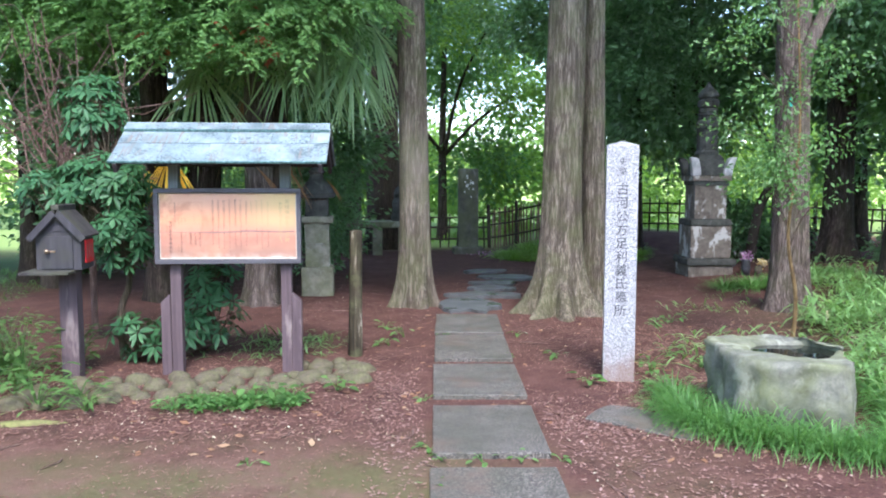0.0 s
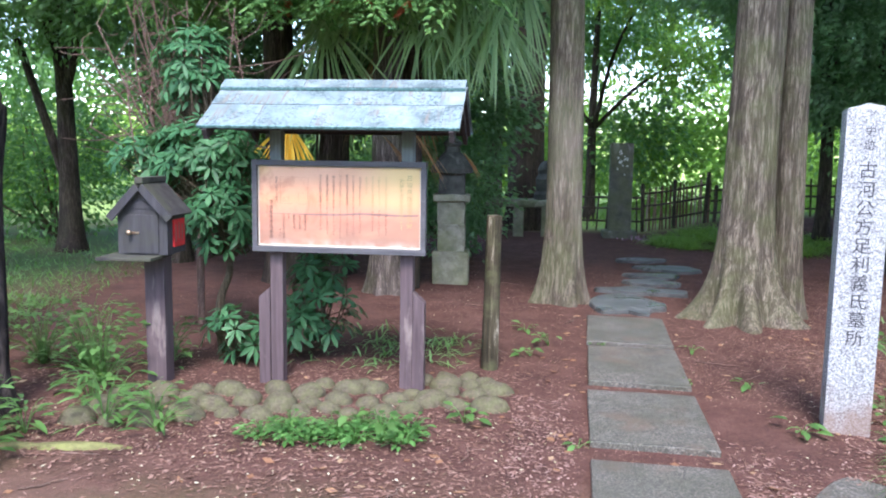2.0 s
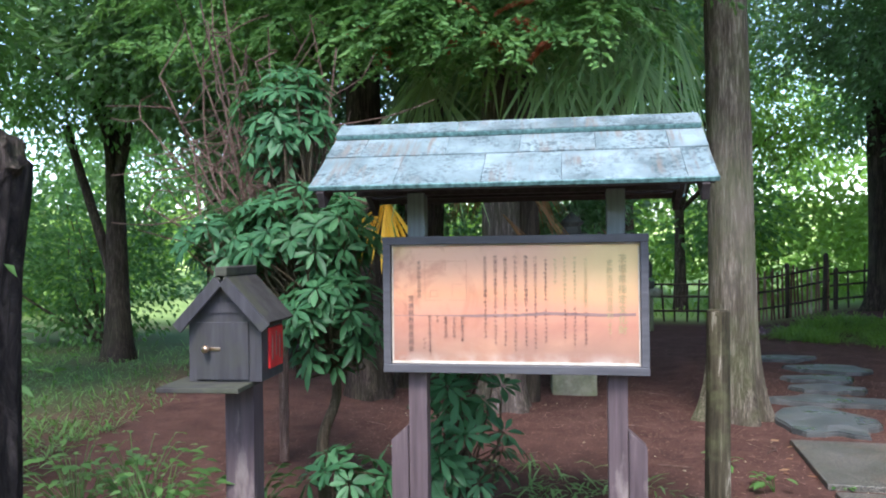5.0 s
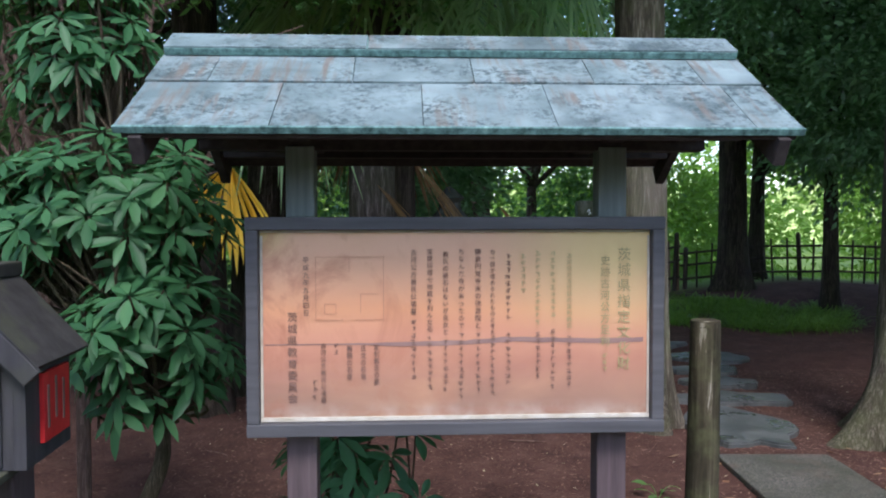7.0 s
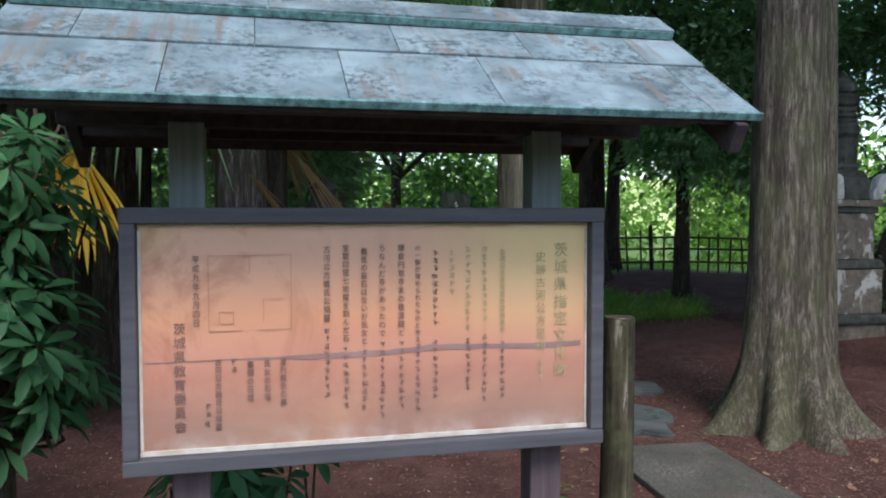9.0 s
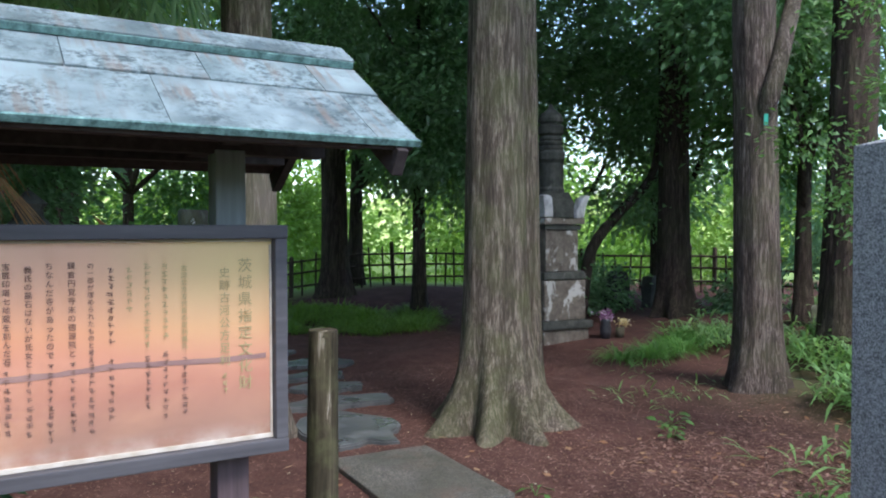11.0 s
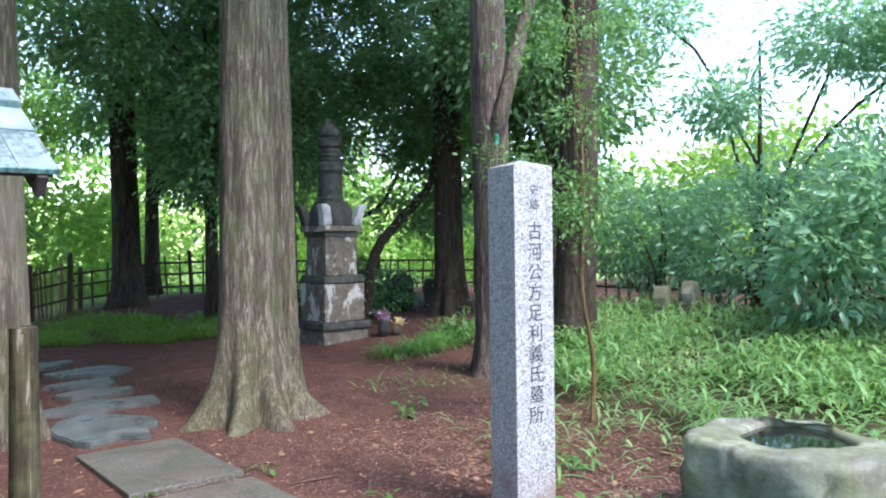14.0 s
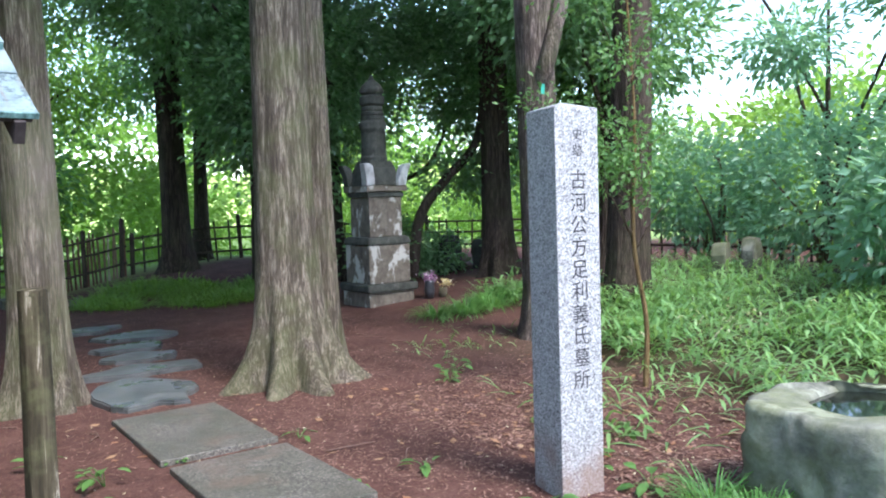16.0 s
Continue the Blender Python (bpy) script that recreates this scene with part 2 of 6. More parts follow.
M_STUPA_DARK = weathered("dark_mossy_stone", (0.03, 0.032, 0.028), (0.075, 0.078, 0.066), (0.13, 0.13, 0.11), (0.2, 0.2, 0.17), 0.62, 0.4)
M_STUPA_PALE = weathered("lichened_stone", (0.085, 0.072, 0.055), (0.175, 0.15, 0.118), (0.28, 0.25, 0.2), (0.52, 0.51, 0.46), 0.53, 0.85)
M_STUPA_WHITE = weathered("white_lichen_stone", (0.3, 0.3, 0.27), (0.5, 0.5, 0.48), (0.62, 0.62, 0.6), (0.66, 0.66, 0.64), 0.5, 0.8)
M_STELE = weathered("old_grave_stone", (0.055, 0.055, 0.043), (0.125, 0.125, 0.1), (0.2, 0.195, 0.165), (0.3, 0.3, 0.26), 0.62, 0.5, 60, 0.35)
M_LANTERN = weathered("lantern_stone", (0.12, 0.12, 0.085), (0.25, 0.25, 0.18), (0.36, 0.355, 0.27), (0.42, 0.42, 0.34), 0.6, 0.5, 60, 0.5)
M_ROCK = weathered("trough_stone", (0.075, 0.077, 0.06), (0.18, 0.185, 0.145), (0.3, 0.31, 0.24), (0.4, 0.42, 0.32), 0.53, 0.45, 34, 0.55)
M_COBBLE = weathered("river_cobble", (0.055, 0.046, 0.03), (0.115, 0.098, 0.065), (0.2, 0.17, 0.12), (0.2, 0.185, 0.13), 0.6, 0.4, 70, 0.3)

n = Nodes("brown_painted_wood", 0.6, 0.3, True)
c = n.ramp(n.noise(40, 6, 0.6, (1, 1, 0.06)), (0.3, (0.06, 0.042, 0.045)), (0.6, (0.105, 0.076, 0.078)), (0.85, (0.18, 0.145, 0.14)))
c = n.mix(n.ramp(n.noise(9, 5, 0.6, (1, 1, 0.3)), (0.6, 0.0), (0.72, 0.55)), c, (0.3, 0.25, 0.22))
n.colour(c)
M_PAINT = n.bump(n.noise(50, 5, 0.6, (1, 1, 0.05)), 0.3, 0.004).mat
n = Nodes("grey_painted_wood", 0.55, 0.3)
c = n.ramp(n.noise(30, 6, 0.6, (0.08, 1, 1)), (0.3, (0.058, 0.057, 0.061)), (0.65, (0.098, 0.096, 0.101)), (0.9, (0.15, 0.146, 0.146)))
n.colour(c)
M_FRAME = n.bump(n.noise(60, 5), 0.2, 0.003).mat
n = Nodes("dark_box_wood", 0.6, 0.3)
c = n.ramp(n.noise(30, 6, 0.6, (1, 1, 0.1)), (0.3, (0.03, 0.029, 0.032)), (0.65, (0.056, 0.054, 0.058)), (0.9, (0.1, 0.097, 0.098)))
c = n.mix(n.ramp(n.noise(5, 5), (0.5, 0.0), (0.66, 0.5)), c, (0.05, 0.052, 0.036))
M_BOX = n.colour(c).bump(n.noise(60, 5), 0.2, 0.003).mat
n = Nodes("greenish_grey_wood", 0.6, 0.3)
c = n.ramp(n.noise(40, 6, 0.6, (1, 1, 0.06)), (0.3, (0.13, 0.15, 0.145)), (0.7, (0.22, 0.25, 0.24)))
n.colour(c)
M_POST_TOP = n.bump(n.noise(50, 5, 0.6, (1, 1, 0.05)), 0.3, 0.004).mat
n = Nodes("dark_beam_wood", 0.75, 0.2)
n.colour(n.ramp(n.noise(30, 5), (0.3, (0.025, 0.02, 0.02)), (0.7, (0.06, 0.05, 0.048))))
M_BEAM = n.mat
n = Nodes("mossy_grey_roof", 0.85, 0.2)
c = n.ramp(n.noise(14, 6), (0.3, (0.03, 0.028, 0.027)), (0.7, (0.06, 0.056, 0.054)))
c = n.mix(n.ramp(n.noise(4, 5), (0.45, 0.0), (0.62, 0.8)), c, (0.075, 0.08, 0.05))
M_BOXROOF = n.colour(c).bump(n.noise(60, 5), 0.3, 0.004).mat
n = Nodes("weathered_post_wood", 0.9, 0.15)
c = n.ramp(n.noise(26, 7, 0.65, (1, 1, 0.07), 0.5), (0.36, (0.02, 0.017, 0.011)), (0.52, (0.05, 0.042, 0.026)), (0.62, (0.09, 0.076, 0.048)), (0.68, (0.44, 0.4, 0.31)))
c = n.mix(n.ramp(n.noise(5, 5), (0.5, 0.0), (0.65, 0.6)), c, (0.11, 0.115, 0.055))
M_STAKE = n.colour(c).bump(n.noise(40, 6, 0.6, (1, 1, 0.06)), 0.6, 0.012).mat

# Copper roof: pale verdigris with brown and dark wear.
n = Nodes("verdigris_copper", 0.5, 0.5, True)
c = n.ramp(n.noise(5, 7, 0.65), (0.38, (0.1, 0.135, 0.14)), (0.5, (0.19, 0.245, 0.252)), (0.62, (0.265, 0.335, 0.342)))
c = n.mix(n.ramp(n.each(), (0.0, 0.0), (1.0, 0.35)), c, (0.2, 0.28, 0.29))
c = n.mix(n.math("MULTIPLY", n.ramp(n.noise(45, 8, 0.8), (0.46, 0.0), (0.56, 1.0)), n.ramp(n.noise(4.2, 6, 0.7), (0.42, 0.0), (0.56, 0.95))), c, (0.05, 0.075, 0.08))
c = n.mix(n.math("MULTIPLY", n.ramp(n.noise(40, 5, 0.6, (1, 0.1, 0.1)), (0.48, 0.0), (0.66, 1.0)), n.ramp(n.noise(2.6, 3), (0.44, 0.0), (0.58, 0.9))), c, (0.17, 0.14, 0.115))
n.colour(c).rough(n.ramp(n.noise(20, 4), (0.3, 0.35), (0.7, 0.7)))
M_COPPER = n.bump(n.noise(90, 4), 0.15, 0.002).mat
n = Nodes("dark_verdigris", 0.6, 0.4)
c = n.ramp(n.noise(35, 6, 0.7), (0.35, (0.035, 0.075, 0.07)), (0.6, (0.16, 0.3, 0.28)), (0.8, (0.36, 0.52, 0.49)))
M_COPPER_EDGE = n.colour(c).mat

# Notice: faded orange sheet with yellow and pink bands, partly reflected light painted in, under a glossy cover.
n = Nodes("faded_notice_sheet", 0.34, 0.5)
z, x = n.axis(2), n.axis(0)
c = n.ramp(n.span(z, -0.28, 0.28), (0.0, (0.31, 0.185, 0.13)), (0.25, (0.43, 0.19, 0.13)), (0.42, (0.58, 0.26, 0.17)), (0.62, (0.72, 0.34, 0.18)), (1.0, (0.7, 0.42, 0.28)))
c = n.mix(n.math("MULTIPLY", n.span(x, 0.02, 0.42), n.span(z, -0.1, 0.2)), c, (0.68, 0.5, 0.23))
c = n.mix(n.math("MULTIPLY", n.math("SUBTRACT", 1.0, n.span(x, -0.56, -0.42)), n.span(z, 0.16, 0.28)), c, (0.5, 0.42, 0.13))
c = n.mix(n.ramp(n.noise(2.4, 4, 0.5, (1, 1, 2.2), 0.6), (0.42, 0.0), (0.72, 0.4)), c, (0.68, 0.38, 0.22))
c = n.mix(n.math("MULTIPLY", n.ramp(n.noise(5, 6, 0.65, (1, 1, 0.7), 0.8), (0.5, 0.0), (0.64, 0.55)), n.math("SUBTRACT", 1.0, n.span(x, -0.5, 0.3))), c, (0.36, 0.13, 0.075))
c = n.mix(n.math("MULTIPLY", n.math("SUBTRACT", 1.0, n.span(z, -0.27, -0.2)), n.ramp(n.noise(9, 6), (0.4, 0.0), (0.6, 0.6))), c, (0.62, 0.56, 0.48))
c = n.mix(n.math("MULTIPLY", n.ramp(n.noise(60, 2, 0.5, (0.02, 1, 1)), (0.5, 0.0), (0.7, 0.25)), n.math("SUBTRACT", 1.0, n.span(z, -0.12, -0.02))), c, (0.42, 0.2, 0.15))
n.colour(c)
n.bsdf.inputs["Coat Weight"].default_value = 0.5
n.bsdf.inputs["Coat Roughness"].default_value = 0.12
M_NOTICE = n.mat
n = Nodes("mildew_grey", 0.5, 0.4)
n.colour(n.ramp(n.noise(8, 5), (0.3, (0.22, 0.13, 0.12)), (0.7, (0.36, 0.22, 0.18))))
M_MILDEW = n.mat
n = Nodes("faded_lettering", 0.6, 0.3)
n.colour(n.ramp(n.noise(5, 4), (0.3, (0.15, 0.09, 0.075)), (0.7, (0.26, 0.15, 0.115))))
M_LETTER = n.mat
n = Nodes("green_lettering", 0.6, 0.3)
n.colour(n.ramp(n.noise(5, 4), (0.3, (0.34, 0.29, 0.14)), (0.7, (0.48, 0.38, 0.19))))
M_LETTER_GREEN = n.mat
n = Nodes("faint_lines", 0.6, 0.3)
n.colour(n.ramp(n.noise(5, 4), (0.3, (0.4, 0.19, 0.12)), (0.7, (0.5, 0.24, 0.15))))
M_FAINT = n.mat
n = Nodes("pale_sealant", 0.7, 0.3)
n.colour(n.ramp(n.noise(20, 5), (0.3, (0.42, 0.36, 0.27)), (0.7, (0.62, 0.58, 0.5))))
M_SEAL = n.mat
n = Nodes("red_panel", 0.5, 0.4)
n.colour(n.ramp(n.noise(14, 5), (0.3, (0.42, 0.012, 0.014)), (0.7, (0.62, 0.03, 0.03))))
M_RED = n.mat
n = Nodes("brass", 0.35, 0.5)
n.bsdf.inputs["Metallic"].default_value = 1.0
n.colour(n.ramp(n.noise(40, 4), (0.3, (0.4, 0.26, 0.16)), (0.7, (0.65, 0.5, 0.36))))
M_BRASS = n.mat
n = Nodes("white_chips", 0.7, 0.3)
n.colour(n.ramp(n.noise(50, 3), (0.3, (0.7, 0.7, 0.68)), (0.7, (0.82, 0.82, 0.8))))
M_WHITE = n.mat
n = Nodes("dark_fence_wood", 0.85, 0.2)
n.colour(n.ramp(n.noise(20, 5, 0.6, (1, 1, 0.2)), (0.3, (0.03, 0.022, 0.018)), (0.7, (0.095, 0.07, 0.055))))
M_FENCE = n.mat
n = Nodes("reddish_bamboo", 0.7, 0.3)
n.colour(n.ramp(n.each(), (0.0, (0.1, 0.045, 0.032)), (0.6, (0.2, 0.1, 0.07)), (1.0, (0.42, 0.34, 0.26))))
M_BAMBOO = n.mat
n = Nodes("green_tag", 0.5, 0.4)
n.colour(n.ramp(n.noise(30, 3), (0.3, (0.02, 0.3, 0.2)), (0.7, (0.05, 0.42, 0.3))))
M_TAG = n.mat
n = Nodes("petal_pink", 0.6, 0.3)
n.colour(n.ramp(n.island(), (0.0, (0.16, 0.05, 0.13)), (0.5, (0.34, 0.17, 0.28)), (1.0, (0.55, 0.42, 0.48))))
M_PETAL = n.mat
n = Nodes("petal_yellow", 0.6, 0.3)
n.colour(n.ramp(n.island(), (0.0, (0.6, 0.45, 0.12)), (1.0, (0.75, 0.68, 0.45))))
M_PETAL_Y = n.mat
n = Nodes("dark_vase", 0.35, 0.5)
n.colour(n.ramp(n.noise(20, 4), (0.3, (0.02, 0.022, 0.025)), (0.7, (0.06, 0.06, 0.065))))
M_VASE = n.mat
n = Nodes("still_water", 0.04, 0.6)
n.colour(n.ramp(n.noise(3, 4), (0.3, (0.008, 0.01, 0.008)), (0.7, (0.02, 0.025, 0.018))))
M_WATER = n.mat
n = Nodes("blue_sheet", 0.6, 0.3)
n.colour(n.ramp(n.noise(8, 4), (0.3, (0.09, 0.11, 0.2)), (0.7, (0.2, 0.23, 0.34))))
M_SHEET = n.mat

# ---- building helpers ----
rng = np.random.default_rng(7)


def thing(name, label, category, at=(0, 0, 0), rz=0, group="", kind=""):
    ob = new(name)
    ob.empty_display_size = 0.1
    ob.matrix_basis = pose(*at, 0, 0, rz)
    return tagged(ob, label, category, group, kind)


def part(name, bm, material, parent=None, label="", smooth=False):
    me = bpy.data.meshes.new(name)
    bm.to_mesh(me)
    bm.free()
    me.materials.append(material)
    if smooth:
        me.polygons.foreach_set("use_smooth", [True] * len(me.polygons))
    ob = new(name, me)
    ob.parent = parent
    return tagged(ob, label)


def mesh_part(name, verts, faces, material, parent=None, label="", smooth=False):
    """A mesh from arrays: verts (N, 3), faces (M, 3 or 4)."""
    me = bpy.data.meshes.new(name)
    verts, faces = np.asarray(verts, np.float32), np.asarray(faces, np.int32)
    me.vertices.add(len(verts))
    me.vertices.foreach_set("co", verts.ravel())
    me.loops.add(faces.size)
    me.loops.foreach_set("vertex_index", faces.ravel())
    me.polygons.add(len(faces))
    me.polygons.foreach_set("loop_start", np.arange(len(faces), dtype=np.int32) * faces.shape[1])
    me.update(calc_edges=True)
    if smooth:
        me.polygons.foreach_set("use_smooth", np.ones(len(faces), bool))
    me.materials.append(material)
    ob = new(name, me)
    ob.parent = parent
    return tagged(ob, label)


def box(bm, c, s, bevel=0.004, rz=0, rx=0, ry=0):
    got = bmesh.ops.create_cube(bm, size=1, matrix=pose(*c, rx, ry, rz) @ Matrix.Diagonal((*s, 1)))
    if bevel:
        edges = list({e for v in got["verts"] for e in v.link_edges})
        bmesh.ops.bevel(bm, geom=edges, offset=bevel, segments=2, affect="EDGES", profile=0.6)
    return bm


def boxed(c, s, bevel=0.004, rz=0, rx=0, ry=0):
    return box(bmesh.new(), c, s, bevel, rz, rx, ry)


def rough_up(bm, amount, scale, seed=0.0):
    for v in bm.verts:
        v.co += noise.noise_vector(v.co * scale + Vector((seed, seed * 1.7, seed * 0.3))) * amount
    return bm


def lathe(profile, segs=20, square=0.0):
    """A turned solid from (radius, z) pairs; square > 0 pulls it towards a square plan."""
    verts, faces = [], []
    for r, z in profile:
        for k in range(segs):
            a = 2 * math.pi * (k + 0.5) / segs
            s = 1 + square * (1 / max(abs(math.cos(a)), abs(math.sin(a))) - 1)
            verts.append((r * s * math.cos(a), r * s * math.sin(a), z))
    for i in range(len(profile) - 1):
        for k in range(segs):
            j = (k + 1) % segs
            faces.append((i * segs + k, i * segs + j, (i + 1) * segs + j, (i + 1) * segs + k))
    bm = bmesh.new()
    vs = [bm.verts.new(v) for v in verts]
    for f in faces:
        bm.faces.new([vs[i] for i in f])
    bm.faces.new(vs[:segs][::-1])
    bm.faces.new(vs[-segs:])
    return bm


def tube_arrays(points, radii, segs=10, rib=0.0, seed=0.0, flare=0.0, lobes=5, rise=0.3, ground=0.0):
    """A tube along points, with bark ribs and a flared root."""
    pts = np.array(points, float)
    tang = np.gradient(pts, axis=0)
    tang /= np.linalg.norm(tang, axis=1)[:, None] + 1e-9
    ref = np.array([1.0, 0, 0]) if abs(tang[0][0]) < 0.8 else np.array([0, 1.0, 0])
    verts = []
    for i, p in enumerate(pts):
        u = ref - tang[i] * ref.dot(tang[i])
        u /= np.linalg.norm(u)
        w = np.cross(tang[i], u)
        for k in range(segs):
            a = 2 * math.pi * k / segs
            r = radii[i]
            if rib:
                q = Vector((math.cos(a) * 4.5, math.sin(a) * 4.5, p[2] * 0.5 + seed))
                q2 = Vector((math.cos(a) * 9, math.sin(a) * 9, p[2] * 0.6 + seed))
                r *= 1 + rib * (noise.noise(q) + 0.8 * (0.35 - abs(noise.noise(q2)))) 
            if flare:
                h = max(p[2] - ground, 0)
                lobe = 0.55 + 0.45 * math.cos(lobes * a + seed + 1.3 * math.sin(2 * a + seed))
                r += flare * math.exp(-h / rise) * lobe + 0.25 * flare * math.exp(-h / (2.4 * rise))
            verts.append(p + r * (math.cos(a) * u + math.sin(a) * w))
    n = len(pts)
    faces = [(i * segs + k, i * segs + (k + 1) % segs, (i + 1) * segs + (k + 1) % segs, (i + 1) * segs + k)
             for i in range(n - 1) for k in range(segs)]
    return np.array(verts), np.array(faces)


def joined(pieces):
    vs, fs, k = [], [], 0
    for v, f in pieces:
        vs.append(v)
        fs.append(np.asarray(f) + k)
        k += len(v)
    return np.concatenate(vs), np.concatenate(fs)


def bend(points, n):
    """n points along a smooth line through the given ones."""
    p = np.array(points, float)
    t = np.linspace(0, len(p) - 1, n)
    out = []
    for s in t:
        i = min(int(s), len(p) - 2)
        u = s - i
        a, b = p[i], p[i + 1]
        ma = (p[i + 1] - p[i - 1]) / 2 if i else b - a
        mb = (p[i + 2] - p[i]) / 2 if i + 2 < len(p) else b - a
        out.append((2 * u**3 - 3 * u**2 + 1) * a + (u**3 - 2 * u**2 + u) * ma + (-2 * u**3 + 3 * u**2) * b + (u**3 - u**2) * mb)
    return np.array(out)


def unit(v):
    return v / (np.linalg.norm(v, axis=-1, keepdims=True) + 1e-9)


def small_leaves(pos, way, length, width, fold=0.25):
    """Folded four-cornered leaves, two triangles each."""
    n = len(pos)
    way = unit(way)
    side = unit(np.cross(way, rng.normal(size=(n, 3)) * 0.65 + np.array([0, -0.45, 0.75])))
    up = np.cross(side, way)
    L, w = np.broadcast_to(length, n)[:, None], np.broadcast_to(width, n)[:, None]
    mid = pos + way * L * 0.45
    v = np.stack([pos, mid + side * w / 2 + up * w * fold, pos + way * L - up * L * 0.12, mid - side * w / 2 + up * w * fold], 1)
    b = np.arange(n)[:, None] * 4
    f = np.concatenate([b + [0, 1, 2], b + [0, 2, 3]])
    return v.reshape(-1, 3), f


def long_leaves(pos, way, up, length, width, droop=0.3, profile=((0.3, 0.9), (0.6, 1.0), (0.85, 0.55)), fold=0.2):
    """Blades with a keel, bent downward along their length."""
    n = len(pos)
    way = unit(way)
    side = unit(np.cross(way, up))
    nor = np.cross(side, way)
    L, w = np.broadcast_to(length, n)[:, None], np.broadcast_to(width, n)[:, None]
    d = np.broadcast_to(droop, n)[:, None]
    down = np.array([0, 0, -1.0])
    rows = [pos]
    for t, k in profile:
        m = pos + way * L * t + down * d * L * t * t
        rows += [m + side * w / 2 * k + nor * w * fold * k, m, m - side * w / 2 * k + nor * w * fold * k]
    rows.append(pos + way * L + down * d * L)
    v = np.stack(rows, 1)
    per, b, f = len(rows), np.arange(n)[:, None] * len(rows), []
    f += [b + [0, 1, 2], b + [0, 2, 3]]
    for i in range(len(profile) - 1):
        a = 1 + 3 * i
        f += [b + [a, a + 3, a + 4], b + [a, a + 4, a + 1], b + [a + 1, a + 4, a + 5], b + [a + 1, a + 5, a + 2]]
    a = per - 4
    f += [b + [a, per - 1, a + 1], b + [a + 1, per - 1, a + 2]]
    return v.reshape(-1, 3), np.concatenate(f)


def clump_points(centre, size, clumps, per, spread=0.28, hollow=0.4):
    """Leaf places in uneven clumps round an ellipsoid, and the ways that they point."""
    centre, size = np.array(centre, float), np.array(size, float)
    d = unit(rng.normal(size=(clumps, 3)))
    r = hollow + (1 - hollow) * rng.random(clumps) ** 0.6
    r *= 1 + 0.25 * np.array([noise.noise(Vector(q * 2.1 + centre)) for q in d])
    cc = centre + d * r[:, None] * size
    k = np.repeat(np.arange(clumps), per)
    sc = rng.uniform(0.6, 1.3, clumps)[k][:, None]
    p = cc[k] + rng.normal(size=(len(k), 3)) * sc * spread * np.array([1, 1, 0.6])
    way = unit(p - cc[k]) + 0.6 * d[k] + rng.normal(size=(len(k), 3)) * 0.5 + np.array([0, 0, -0.25])
    return p, way, cc


def crown(parent, blobs, material, leaf=(0.09, 0.045), spread=0.28, floor=0.05, name="crown", label=""):
    """blobs: (centre, size, clumps, leaves per clump). One mesh of many small leaves."""
    ps, ws = [], []
    for c, s, k, per in blobs:
        p, w, _ = clump_points(c, s, k, per, spread)
        ps.append(p)
        ws.append(w)
    p, w = np.concatenate(ps), np.concatenate(ws)
    keep = p[:, 2] > floor
    p, w = p[keep], w[keep]
    L = leaf[0] * rng.uniform(0.6, 1.3, len(p))
    v, f = small_leaves(p, w, L, L * leaf[1] / leaf[0])
    return mesh_part(name, v, f, material, parent, label)


def limbs(parent, start, ends, r0, r1, material, name="limb"):
    for e in ends:
        s, e = np.array(start, float), np.array(e, float)
        m = (s + e) / 2 + rng.normal(size=3) * 0.12 * np.linalg.norm(e - s)
        v, f = tube_arrays(bend([s, m, e], 9), np.linspace(r0, r1, 9), 7, 0.06, rng.random() * 9)
        mesh_part(name, v, f, material, parent, smooth=True)


def smooth01(t):
    t = min(max(t, 0.0), 1.0)
    return t * t * (3 - 2 * t)


def land(x, y):
    """The ground's height."""
    h = 0.36 * smooth01((x - 3.0) / 5.2) * smooth01((y - 2.5) / 4)
    h += 0.28 * smooth01((y - 15.2) / 2.2) * smooth01((x - 2.0) / 2.0) * (1 - smooth01((x - 5) / 3))
    far = smooth01((math.hypot(x, y - 8) - 11) / 12)
    h = h * (1 - far)
    near = 1 - smooth01((math.hypot(x, y - 8) - 16) / 10)
    path = smooth01((abs(x - 0.6) - 0.35) / 0.4)
    h += near * 0.022 * path * (noise.noise(Vector((x * 1.3, y * 1.3, 0))) + 0.5 * noise.noise(Vector((x * 4, y * 4, 5))) - 0.4)
    return h


def on_land(xy):
    return np.array([(x, y, land(x, y)) for x, y in xy])


def lettering(rows, x, z, size, y, material, parent, name, line=1.0, label=""):
    """A column of upright writing whose top middle stands at x, z, on the plane y."""
    cu = bpy.data.curves.new(name, "FONT")
    cu.body, cu.size, cu.align_x, cu.space_line, cu.extrude = "\n".join(rows), size, "CENTER", line, 0.0006
    tmp = new(name + "_curve", cu)
    me = bpy.data.meshes.new_from_object(tmp.evaluated_get(bpy.context.evaluated_depsgraph_get()))
    bpy.data.objects.remove(tmp)
    me.materials.append(material)
    ob = new(name, me)
    ob.parent = parent
    ob.matrix_basis = pose(x, y, z - size * 0.8, 90, 0, 0)
    return tagged(ob, label)

# ---- ground ----
def axis_steps(lo, hi, a, b, fine, far):
    mid = list(np.arange(a, b + 1e-6, fine))
    left, right, s = [], [], fine
    p = a
    while p > lo:
        s *= 1.35
        p -= s
        left.append(p)
    p, s = b, fine
    while p < hi:
        s *= 1.35
        p += s
        right.append(p)
    return np.array(left[::-1] + mid + right)


